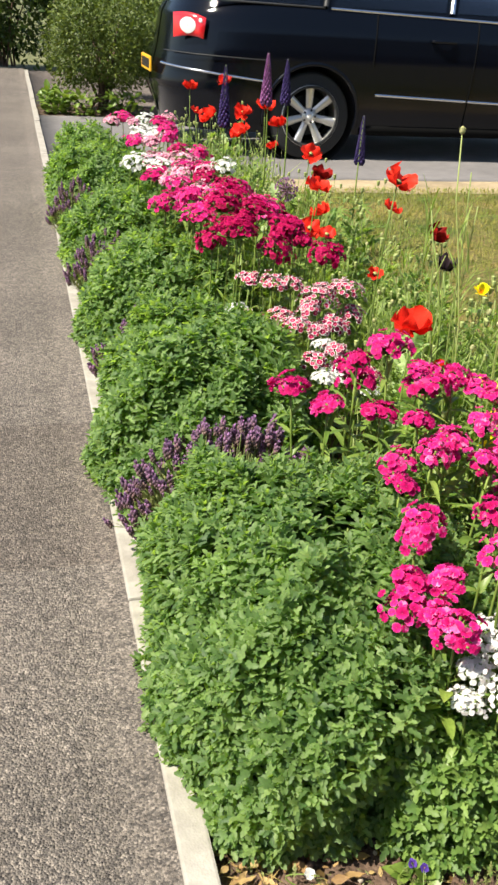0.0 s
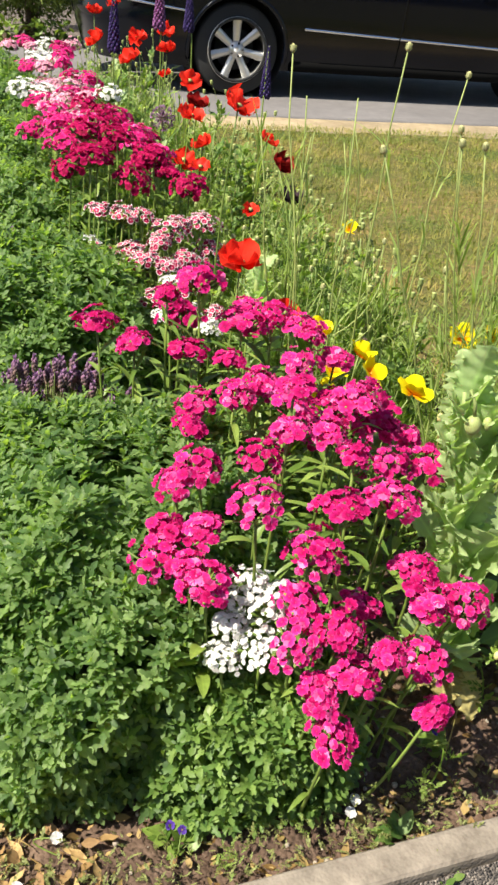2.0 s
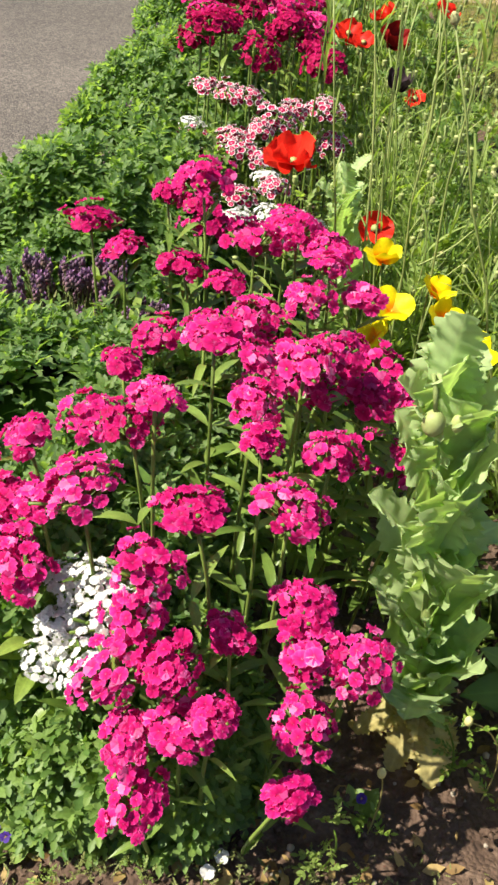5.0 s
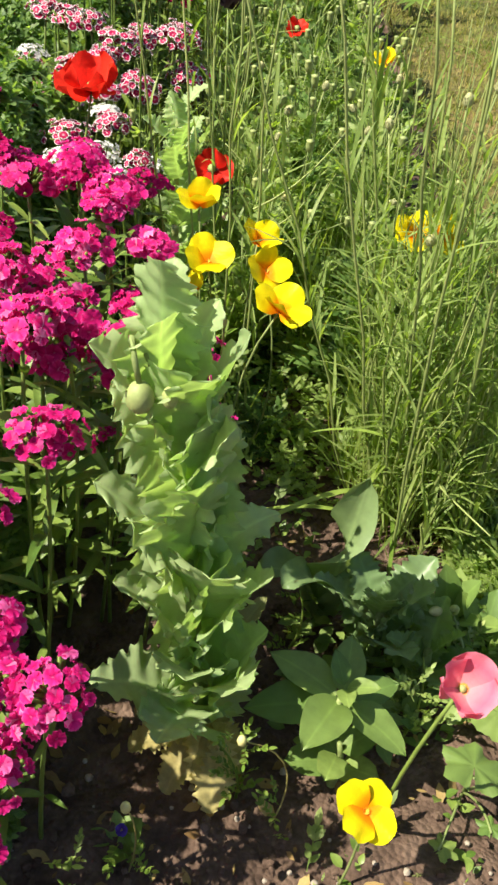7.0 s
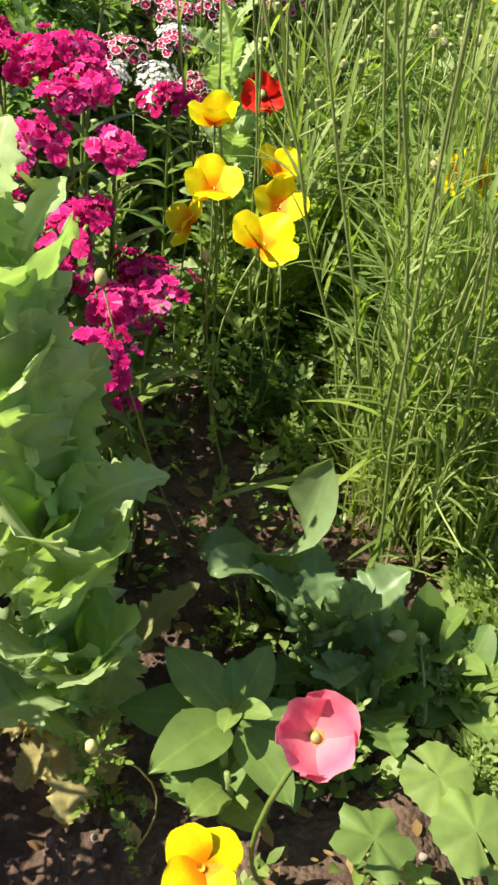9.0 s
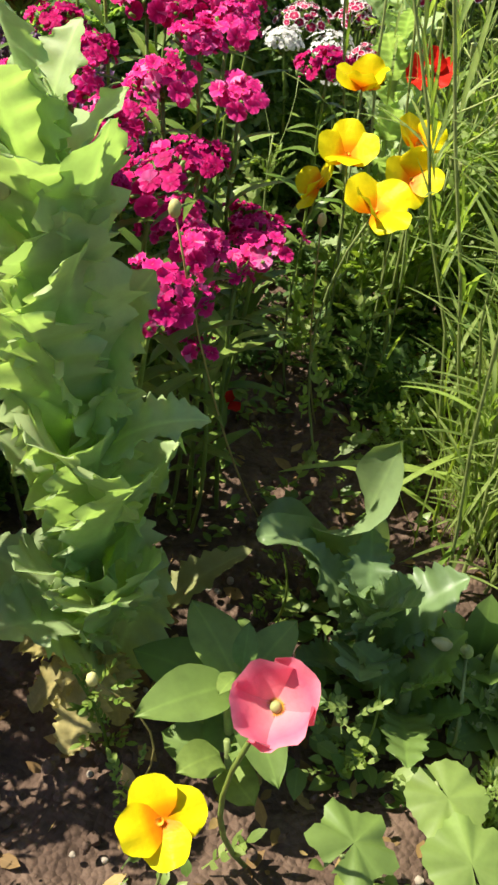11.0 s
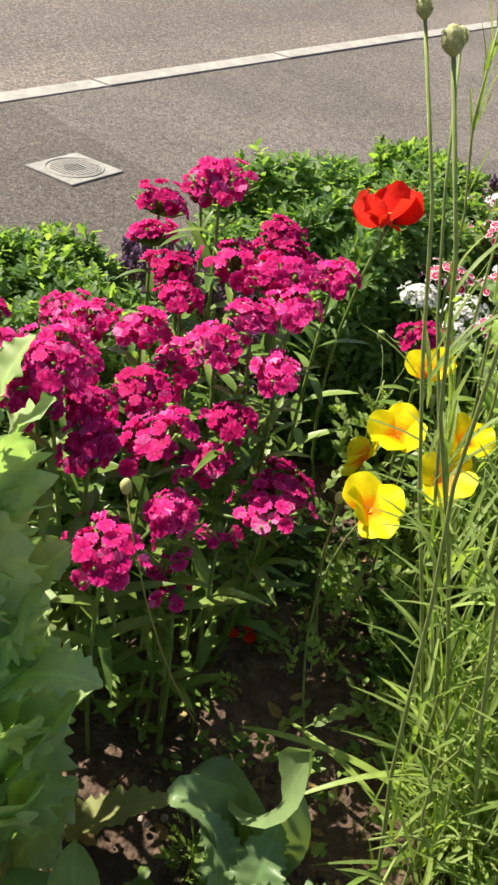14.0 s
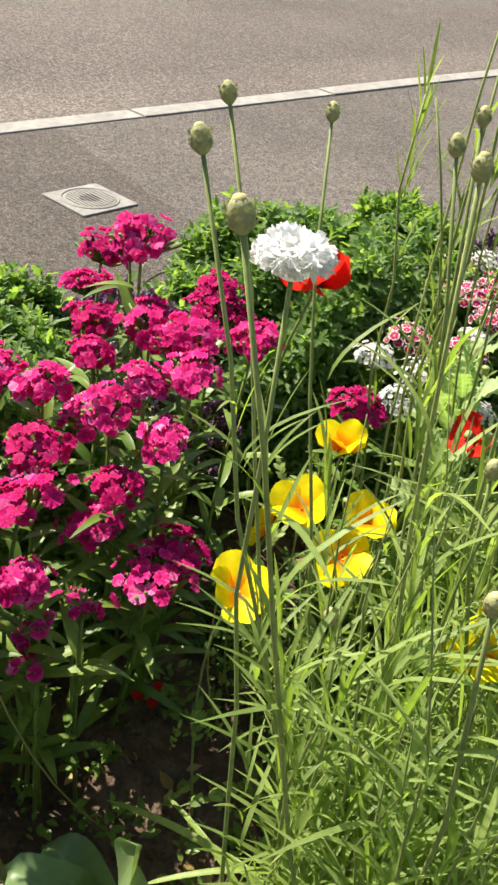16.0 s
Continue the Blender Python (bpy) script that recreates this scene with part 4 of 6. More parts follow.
PINKS = [(0.687, 6.166, 0.527), (0.82, 5.921, 0.54), (0.762, 5.912, 0.504), (0.867, 5.335, 0.52), (0.708, 5.612, 0.447), (0.75, 5.5, 0.46), (0.82, 5.6, 0.49), (0.7, 5.3, 0.47), (0.77, 5.15, 0.49),
         (0.72, 4.95, 0.5), (0.8, 4.9, 0.52), (0.66, 5.15, 0.46), (0.62, 5.45, 0.46), (0.88, 4.7, 0.5), (0.8, 5.3, 0.5), (0.72, 5.75, 0.5), (0.66, 5.9, 0.48), (0.9, 5.0, 0.52), (0.8, 5.75, 0.52), (0.74, 4.65, 0.5), (0.66, 4.85, 0.48), (0.9, 4.4, 0.5), (0.72, 6.05, 0.5), (0.84, 6.3, 0.52), (0.92, 6.6, 0.5), (0.6, 6.4, 0.5), (0.68, 6.6, 0.5), (0.78, 6.45, 0.51), (0.85, 5.1, 0.5), (0.7, 5.0, 0.47)]
for i, p in enumerate(PINKS):
    mm = (M_PINK, M_MAG, M_WHITE, M_MAG, M_PINK)[i % 5]
    sweet_william(p, 0.047, mm, {"soft_pink_petal": "pale pink", "magenta_petal": "magenta", "white_petal": "white"}[mm.name] + " sweet william head further along the bed", 4, False, 300 + i, (0.02, 0), 46, 0.9, 1.25)


# ---- poppies ----
def bowl_flower(ob, top, normal, size, material, petals, cup, seed, ruffle=0.12, turn=0.0, width=1.25, tilt=0.1, rag=0.12):
    g = np.random.default_rng(seed)
    fm = facing(Vector(top), normal, turn)
    for i in range(petals):
        inner = i % 2
        sh = petal(size, size * width, 6, 8, cup=cup * (1.15 if inner else 0.9), base=0.18, ruffle=ruffle * g.uniform(0.4, 1.2), phase=g.uniform(0, 6), flat=0.5)
        m = Matrix.Rotation(2 * math.pi * i / petals + g.normal(0, 0.1), 4, "Z") @ Matrix.Translation((0, 0, 0.0015 * inner)) @ Matrix.Rotation(g.normal(tilt, rag), 4, "X")
        part("petal", moved(sh, m), material, ob).matrix_basis = fm
    return fm


def stemmed(name, label, category, group, head, lean, seed, r=0.0018, material=None, bow=0.02):
    g = np.random.default_rng(seed)
    ob = thing(name, label, category, group, at=(head[0] - lean[0], head[1] - lean[1], -0.035))
    top = np.array([lean[0], lean[1], head[2] + 0.035])
    P = curve((0, 0, 0), top, (g.normal(0, bow), g.normal(0, bow), 0), 8)
    part("stem", tube(P, r * 1.25, r, 6), material or M_STEM, ob)
    return ob, top, P, g


def feather(length, width, pairs=4, bend=0.25, seed=31):
    """A cut leaf along +y: a thin midrib with uneven lobes to both sides."""
    g = np.random.default_rng(seed)
    def along(u):
        return Vector((0, length * u, -bend * length * u * u))
    out = [moved(grid(4, 1, lambda u, v: (0.0009 * (v * 2 - 1), length * u, -bend * length * u ** 2)), Matrix.Identity(4))]
    for i in range(pairs):
        for side in (-1, 1):
            u = 0.2 + 0.68 * (i + g.uniform(-0.3, 0.3)) / pairs
            reach = width * (0.6 - 0.4 * abs(u - 0.5)) * g.uniform(0.6, 1.2)
            out.append(moved(leaf(reach, width * g.uniform(0.2, 0.32), 3, 1, bend=g.uniform(-0.1, 0.5), fold=0.0, base=0.35), Matrix.Translation(along(u)) @ pose(0, 0, 0, g.uniform(-5, 30), g.uniform(-20, 20), -side * (48 - 16 * u + g.uniform(-12, 12)))))
    out.append(moved(leaf(0.36 * length, 0.3 * width, 3, 1, bend=0.2, fold=0.0, base=0.35), Matrix.Translation(along(0.8))))
    return join(out)


FERN = feather(0.065, 0.034)


def basal(ob, g, count, size, material, spreadr=0.05, h=0.12, shape=FERN):
    D = unit(np.stack([g.normal(0, 1, count), g.normal(0, 1, count), g.uniform(0.3, 1.3, count)], -1))
    L = np.stack([g.normal(0, spreadr * 0.4, count), g.normal(0, spreadr * 0.4, count), g.uniform(0.0, h, count)], -1)
    part("leaves", spread(shape, frames(D, [0, 0, 1.0] + 0 * D, size * g.uniform(0.6, 1.2, count)), L), material, ob, kind="stuff")


def poppy(head, size, seed, material=None, normal=None, leaves=10, cup=0.55, lean=(0.02, 0.0), label="scarlet field poppy on a thin hairy stem"):
    ob, top, P, g = stemmed("poppy", label, "flower", "red poppies in the bed", head, lean, seed)
    n = normal or (g.normal(0, 0.35), -0.25 + g.normal(0, 0.3), 1)
    fm = bowl_flower(ob, top, n, size, material or M_RED, 4, cup * 0.42, seed, 0.26, g.uniform(0, 6), 1.5, 0.32, 0.28)
    part("seed_pod", lathe([(0, 0), (0.005, 0.003), (0.006, 0.009), (0.007, 0.011), (0, 0.012)], 10), M_POD, ob).matrix_basis = fm
    d = unit(np.array([[math.cos(t), math.sin(t), 1.0 + 0.5 * math.sin(5 * t)] for t in np.linspace(0, 6.2, 30)]))
    part("stamen_ring", spread(leaf(0.014, 0.0022, 2, 2, bend=0), frames(d, [0, 0, 1.0] + 0 * d, 1), np.zeros((30, 3))), M_BLACK, ob, kind="stuff").matrix_basis = fm
    basal(ob, g, leaves, 1.0, M_CORN, 0.05, head[2] * 0.5)
    return ob


poppy((0.9, 3.094, 0.495), 0.05, 400, normal=(0.15, -0.3, 1.0), cup=0.75, label="large scarlet poppy with crumpled petals among the sweet williams")
for i, (p, s) in enumerate([((0.954, 3.395, 0.74), 0.046), ((0.88, 5.205, 0.658), 0.046), ((1.066, 3.264, 0.322), 0.034), ((1.026, 6.494, 0.65), 0.05), ((0.962, 5.326, 0.783), 0.036), ((1.083, 5.487, 0.648), 0.045),
                            ((1.218, 5.625, 0.66), 0.05), ((1.014, 5.213, 0.601), 0.046), ((1.117, 5.02, 0.656), 0.042), ((1.091, 4.502, 0.63), 0.04), ((1.043, 4.242, 0.569), 0.044), ((1.03, 4.257, 0.433), 0.04),
                            ((1.212, 4.088, 0.324), 0.03), ((1.258, 4.129, 0.524), 0.036), ((1.141, 4.468, 0.435), 0.042), ((1.068, 4.183, 0.428), 0.034), ((0.95, 5.9, 0.6), 0.034), ((1.15, 5.2, 0.55), 0.03)]):
    poppy(p, s, 401 + i, normal=(-0.35, -0.75, 0.6) if i == 2 else None)
for i, (p, s) in enumerate([((1.054, 3.374, 0.62), 0.034), ((1.078, 4.322, 0.59), 0.04)]):
    poppy(p, s, 430 + i, M_DARKRED, cup=0.9, label="dark red wilting poppy with folded petals")


def california(head, size, seed, normal, cup=0.45, material=None, label="golden yellow poppy with an orange heart", leaves=9, petals=4, wide=1.1):
    ob, top, P, g = stemmed("golden_poppy", label, "flower", "golden poppies in the bed", head, (0.01, 0.01), seed, 0.0013, M_PALESTEM)
    fm = bowl_flower(ob, top, normal, size, material or M_YEL, petals, -0.05, seed, 0.07, g.uniform(0, 6), wide, 1.3 * cup, 0.3)
    d = unit(np.array([[math.cos(t), math.sin(t), 1.6] for t in np.linspace(0, 6.2, 14)]))
    part("stamen_ring", spread(leaf(0.007, 0.002, 2, 2, bend=0), frames(d, [0, 0, 1.0] + 0 * d, 1), np.zeros((14, 3))), M_STAMEN, ob, kind="stuff").matrix_basis = fm
    basal(ob, g, leaves, 0.8, M_CORN, 0.05, head[2] * 0.45)
    return ob


for i, (p, s, n, c) in enumerate([((1.176, 2.812, 0.336), 0.036, (0.2, -0.35, 0.9), 0.45), ((1.057, 3.036, 0.366), 0.034, (0.3, -0.2, 1), 0.7), ((1.144, 3.006, 0.328), 0.034, (0.5, -0.2, 0.8), 0.6), ((1.157, 2.968, 0.304), 0.034, (0.5, -0.4, 0.7), 0.5),
                                  ((1.075, 2.972, 0.31), 0.037, (0.1, -0.5, 0.8), 0.5), ((1.055, 2.945, 0.275), 0.03, (-0.6, -0.4, 0.5), 0.5), ((1.363, 2.985, 0.362), 0.036, (0.1, -0.4, 0.9), 0.45), ((1.38, 2.915, 0.4), 0.03, (0.5, -0.4, 0.8), 0.6)]):
    california(p, s * 1.16, 450 + i, n, c)
california((1.375, 3.68, 0.385), 0.032, 470, (0, -0.2, 1), 0.7, None, "golden cupped poppy among tall grass")
california((1.281, 2.274, 0.115), 0.035, 471, (0.05, -0.55, 0.85), 0.16, label="open yellow poppy low over the bare soil", leaves=4, wide=1.15)


# ---- the salmon pink flower and the broad-leaved plants round it ----
BROAD = leaf(0.11, 0.06, 8, 4, bend=0.25, fold=0.2, tip=0.8, base=0.05, wave=0.03)
rose_ob, top, P, g = stemmed("pink_poppy", "salmon pink open poppy with a pale heart on a low stem", "flower", "", (1.345, 2.306, 0.275), (0.02, -0.03), 480, 0.002)
fm = bowl_flower(rose_ob, top, (0.02, -0.5, 0.85), 0.037, M_ROSE, 4, 0.3, 481, 0.1, 0.9, 1.25, 0.5, 0.28)
part("seed_pod", ball(0.004, 6, 10, 1.0, 0.004), M_POD, rose_ob).matrix_basis = fm
dd = unit(np.array([[math.cos(t), math.sin(t), 0.9] for t in np.linspace(0, 6.2, 26)]))
part("stamen_ring", spread(leaf(0.008, 0.0015, 2, 2, bend=0), frames(dd, [0, 0, 1.0] + 0 * dd, 1), np.zeros((26, 3))), M_STAMEN, rose_ob, kind="stuff").matrix_basis = fm


def leafy(name, label, at, leaves, shape, material, height, seed, group="", stem=True, category="plant"):
    """A plant from a list of (bearing, pitch, height share, size)."""
    g = np.random.default_rng(seed)
    ob = thing(name, label, category, group, at=(*at, -0.035))
    if stem:
        part("stem", tube(curve((0, 0, 0), (g.normal(0, 0.01), g.normal(0, 0.01), height), (g.normal(0, 0.01), 0, 0), 6), 0.006, 0.003, 7), M_PALESTEM, ob)
    me = mesh("leaf", shape, material)
    for az, pitch, s, size in leaves:
        lf = part("leaf", me, material, ob)
        lf.matrix_basis = pose(0, 0, height * s, 0, 0, az) @ pose(0, 0, 0, pitch, 0, 0) @ pose(0, 0.01 * size, 0, 0, g.uniform(-12, 12), 0) @ Matrix.Scale(size, 4)
    return ob


leafy("sweet_william_shoot", "unflowered shoot with broad lime green leaves beside white flowers", (0.655, 2.3), [(150, 45, 1.0, 0.5), (-160, 35, 0.95, 0.5), (100, 30, 0.9, 0.5), (-110, 40, 0.9, 0.45), (20, 45, 1.0, 0.45), (175, 25, 0.85, 0.5)], leaf(0.1, 0.04, 7, 4, bend=0.4, fold=0.25, tip=0.8), M_LIME, 0.28, 489)
leafy("broad_leaved_seedling", "young plant with broad pointed soft green leaves", (1.268, 2.412), [(152, 28, 0.9, 0.85), (-128, 4, 0.85, 0.74), (95, 8, 0.8, 0.9), (58, 20, 0.85, 0.8), (-12, 28, 0.85, 0.66), (-68, 15, 0.8, 0.62), (178, 40, 1.0, 0.36), (20, 50, 1.0, 0.36), (-110, 40, 1.0, 0.36), (-35, 5, 0.5, 0.6)], BROAD, M_BIGLEAF, 0.15, 490)
leafy("broad_leaved_seedling", "low plant with rounded soft green leaves", (1.27, 2.385), [(100, 25, 0.6, 0.55), (160, 40, 0.8, 0.5), (30, 30, 0.7, 0.5), (-60, 30, 0.8, 0.5), (-120, 35, 0.5, 0.5)], leaf(0.1, 0.075, 7, 4, bend=0.3, fold=0.15, tip=0.5, wave=0.03), M_BIGLEAF, 0.08, 491)


def palmate(r, lobes=5.5, depth=0.13):
    """A round lobed leaf that meets its stalk at a notch."""
    def fn(u, v):
        th = (v - 0.5) * 6.1
        rr = r * u * (1 - depth + depth * np.cos(th * lobes) + 0.03 * np.cos(th * 23))
        z = -0.12 * r * u ** 2 + 0.025 * r * u * np.cos(th * lobes) + 0.05 * r * u ** 2 * np.sin(th * 9)
        return rr * np.sin(th), rr * np.cos(th) + 0.45 * r, z
    return grid(5, 44, fn)


def bow_leaf(a, b, c, width, fold=0.4, wave=0.0, tip=0.6, base=0.2, n=16, cols=6, phase=0.0):
    """A leaf that runs from a by way of b to its tip c."""
    a, b, c = np.array(a), np.array(b), np.array(c)

    def fn(u, v):
        s = v * 2 - 1
        U1 = u[:, None]
        P = a * (1 - U1) ** 2 + 2 * b * U1 * (1 - U1) + c * U1 ** 2
        T = unit((b - a) * (1 - U1) + (c - b) * U1)
        side = unit(np.cross(T, [0.12, 0.1, 1.0]))
        up = np.cross(side, T)
        prof = (base + (1 - base) * np.sin(np.clip(u, 0, 1) ** 0.8 * math.pi) ** tip) * np.where(u > 0.999, 0.02, 1)
        w = width / 2 * prof * s
        z = fold * np.abs(w) + wave * width * np.sin(u * 11 + s * 2.1 + phase) * np.abs(s)
        Q = P + side * w[:, None] + up * z[:, None]
        return Q[:, 0], Q[:, 1], Q[:, 2]
    return grid(n, cols, fn)



def mallow(label, at, leaves, seed):
    """Lobed leaves, each on its own stalk: (middle, size, bearing, tip forward, roundness)."""
    ob = thing("mallow", label, "plant", "mallow seedlings", at=(*at, -0.035))
    for i, (x, y, z, r, az, tilt, depth) in enumerate(leaves):
        m = pose(x - at[0], y - at[1], z + 0.035, 0, 0, az + 180) @ pose(0, 0, 0, -tilt, U(-8, 8), 0)
        part("leaf", moved(palmate(r, 5.5, depth), m @ pose(0, -0.45 * r, 0)), M_BIGLEAF, ob)
        part("leaf_stalk", tube(curve((0, 0, 0), tuple(m @ Vector((0, -0.45 * r, 0))), (0, 0, 0.015), 6), 0.0018, 0.0014, 6), M_PALESTEM, ob)


mallow("mallow seedling with large angular pale green leaves", (1.425, 2.385), [(1.406, 2.347, 0.085, 0.038, 165, 12, 0.13), (1.447, 2.345, 0.05, 0.02, -150, 20, 0.2), (1.43, 2.31, 0.03, 0.018, 170, 15, 0.2), (1.385, 2.3, 0.0, 0.018, 120, 10, 0.2)], 492)
mallow("mallow seedling with rounded pale green leaves", (1.485, 2.41), [(1.455, 2.435, 0.055, 0.036, 60, 5, 0.05), (1.49, 2.391, 0.06, 0.04, -140, -8, 0.08), (1.494, 2.316, 0.05, 0.036, -170, 10, 0.1), (1.54, 2.36, 0.05, 0.036, -100, 5, 0.1)], 493)
leafy("spoon_leaved_plant", "low rosette of upright rounded pale leaves", (1.43, 2.615), [(20, 75, 0.5, 0.85), (110, 65, 0.5, 0.9), (-70, 70, 0.5, 0.8), (200, 55, 0.4, 0.85), (150, 40, 0.3, 0.8), (-20, 60, 0.5, 0.75), (-120, 40, 0.3, 0.9), (80, 35, 0.2, 0.8), (-160, 25, 0.2, 0.8), (-90, 30, 0.2, 0.8)], leaf(0.09, 0.05, 7, 4, bend=0.15, tip=0.6, fold=0.2), M_BIGLEAF, 0.06, 494)
leafy("spoon_leaved_plant", "low rosette of broad rounded soft green leaves", (1.475, 2.585), [(100, 40, 0.5, 0.95), (-70, 45, 0.5, 0.8), (200, 30, 0.4, 0.9), (150, 20, 0.3, 0.8), (-20, 55, 0.5, 0.75), (-130, 20, 0.3, 0.8), (40, 60, 0.4, 0.8)], leaf(0.09, 0.055, 7, 4, bend=0.15, tip=0.6, fold=0.2), M_BIGLEAF, 0.05, 495)

# ---- opium poppies with blue-green jagged leaves ----
def poppy_leaf(length, width, curl, fold, phase, base=0.7):
    """A clasping leaf with ruffled, toothed margins along +y, its upper side to +z."""
    def fn(u, v):
        s = v * 2 - 1
        side, edge = np.sign(s), np.abs(s)
        prof = (1 - u ** 3.2) ** 0.7 * (base + (1 - base) * np.sin(np.minimum(u / 0.5, 1) * math.pi / 2)) + 0.015
        lobe = 0.16 * (0.5 + 0.5 * np.cos(u * 34 + phase + side)) + 0.27 * np.abs((u * 13 + phase + 0.3 * side) % 1 * 2 - 1) + 0.1 * np.sin(u * 7 + phase * 2 + side)
        w = width / 2 * prof * s * (1 - lobe * edge ** 3)
        ruffle = width * prof * (0.06 * edge ** 2 * np.sin(u * 19 + phase + 1.7 * side) + 0.045 * edge ** 3 * np.sin(u * 43 + 2 * phase + side))
        y, z = length * np.sin(curl * u) / curl, -length * (1 - np.cos(curl * u)) / curl
        lift = fold * np.abs(w) + ruffle + 0.012 * width * np.cos(u * 40 + phase) * (1 - edge) * edge * 4
        return w, y + lift * np.sin(curl * u), z + lift * np.cos(curl * u)
    return grid(52, 10, fn)


POPPY_LEAF = [poppy_leaf(0.15, 0.105, c, f, ph) for c, f, ph in ((0.45, 0.3, 0.0), (0.7, 0.3, 1.3), (0.3, 0.35, 2.5), (0.85, 0.25, 4.0), (0.6, 0.3, 5.2))]


def opium(at, height, leaves, seed, scale, label, bud=True, withered=True, material=M_GLAUC, steep=(20, 78), lean=(0.0, 0.0), large=()):
    g = np.random.default_rng(seed)
    ob = thing("opium_poppy", label, "plant", "blue-green poppies in the bed", at=(*at, -0.04))
    axis = curve((0, 0, 0), (lean[0], lean[1], height), (g.normal(0, 0.006), g.normal(0, 0.006), 0), 8)
    part("stem", tube(axis, 0.009, 0.005, 8), M_PALESTEM, ob)
    mes = [mesh("leaf", s, material) for s in POPPY_LEAF]
    old = mesh("leaf", POPPY_LEAF[1], M_YELLOWED)
    for i in range(leaves):
        s = i / (leaves - 1)
        az = i * 137.5 + g.uniform(-20, 20)
        size = scale * (0.8 + 0.3 * math.sin((0.1 + 0.8 * s) * math.pi)) * g.uniform(0.85, 1.12) * (0.85 if s > 0.85 else 1) * (1.12 if s < 0.3 and withered else 1)
        lf = part("leaf", mes[i % 5], material, ob)
        pitch = steep[0] - (5 if s < 0.3 and withered else 0) + (steep[1] - steep[0]) * s ** 0.5 + g.uniform(-9, 10)
        up = 0.05 + 0.9 * s
        lf.matrix_basis = pose(lean[0] * up, lean[1] * up, height * up, 0, 0, az) @ pose(0, 0.004, 0, pitch, g.uniform(-16, 16), 0) @ Matrix.Scale(size, 4)
    for k, (z, az, pitch, length, width, curl) in enumerate(large):
        up = z / height
        part("leaf", poppy_leaf(length, width, curl, 0.22, 1.1 * k, 0.6), material, ob).matrix_basis = pose(lean[0] * up, lean[1] * up, z, 0, 0, az) @ pose(0, 0.006, 0, pitch, 0, 0)
    if withered:
        for az, tip, size in ((-172, -18, 0.66), (150, -14, 0.6), (-135, -20, 0.45), (110, 0, 0.6)):
            part("leaf", old, M_YELLOWED, ob, "withered straw-coloured leaf").matrix_basis = pose(0, 0, 0.075, 0, 0, az) @ pose(0, 0.01, 0, tip, 0, 0) @ Matrix.Scale(size, 4)
    if bud:
        height += 0.035
        top = np.array([lean[0], lean[1], height])
        hook = top + [(0.004, -0.01, -0.1), (-0.008, -0.03, -0.03), (-0.016, -0.04, -0.014), (-0.013, -0.05, -0.026), (-0.009, -0.052, -0.05)]
        part("bud_stem", tube(np.array(hook), 0.003, 0.0025, 7), M_PALESTEM, ob)
        part("bud", moved(ball(0.012, 10, 12, 1.25), Matrix.Translation(top + [-0.009, -0.052, -0.062])), M_POD, ob, "pale nodding bud")
        part("bud", moved(ball(0.007, 8, 10, 1.5), Matrix.Translation(top + [0.015, -0.05, -0.062])), M_POD, ob)
    return ob


opium((1.122, 2.42), 0.565, 23, 500, 0.95, "tall opium poppy with crinkled blue-green leaves and a nodding bud", steep=(76, 90), lean=(-0.06, 0.036),
      large=((0.28, -132, 88, 0.25, 0.14, 0.15), (0.28, -58, 62, 0.12, 0.085, 1.2), (0.17, -108, 78, 0.18, 0.12, 0.4), (0.39, -95, 82, 0.2, 0.125, 0.25), (0.1, -145, 74, 0.15, 0.12, 0.6),
             (0.09, 160, 64, 0.14, 0.11, 0.9), (0.09, 110, 60, 0.15, 0.12, 0.8), (0.45, -150, 76, 0.14, 0.1, 0.5)))
opium((1.005, 3.3), 0.46, 24, 501, 0.6, "slim opium poppy with pale crinkled leaves behind the pinks", False, False)
opium((1.325, 2.56), 0.12, 11, 503, 0.72, "low jagged-leaved poppy seedling with frilled grey-green leaves", False, False, M_DARKLEAF, (40, 75))
opium((1.385, 2.52), 0.09, 8, 506, 0.5, "small jagged-leaved poppy seedling with frilled leaves", False, False, M_BIGLEAF, (25, 60))
old_leaf = thing("withered_poppy_leaf", "withered brown-green poppy leaf leaning from the soil", "leaf", at=(1.095, 2.475, -0.035))
part("leaf", poppy_leaf(0.17, 0.06, 0.6, 0.3, 3.3, 0.3), M_OLDLEAF, old_leaf).matrix_basis = pose(0, 0, 0, 0, 0, -40) @ pose(0, 0, 0, 50, 0, 0)
opium((1.05, 4.75), 0.5, 14, 504, 0.5, "pale opium poppy further along the bed", False, False)
opium((0.98, 5.35), 0.6, 14, 505, 0.5, "pale opium poppy further along the bed", False, False)
tulip = thing("tulip_leaved_plant", "low plant with smooth folded grey-green leaves", "plant", at=(1.262, 2.625, -0.035))
for k, (mid, end, width, fold) in enumerate([((0.016, -0.004, 0.12), (0.036, 0.02, 0.25), 0.088, 0.35), ((-0.008, -0.03, 0.16), (-0.062, -0.065, 0.14), 0.075, 0.35), ((-0.04, 0.0, 0.13), (-0.09, -0.01, 0.1), 0.07, 0.45),
                                             ((0.02, -0.03, 0.1), (0.055, -0.06, 0.12), 0.055, 0.5)]):
    part("leaf", bow_leaf((0, 0, 0), mid, end, width, fold, 0.09, 0.95, 0.25, phase=1.7 * k), M_DARKLEAF, tulip)


# ---- cornflowers: tall thin stems with narrow leaves and scaly buds ----
NARROW = [leaf(0.075, 0.0042, 6, 2, bend=b, fold=0.2, tip=0.6) for b in (0.12, 0.45, 0.95)]


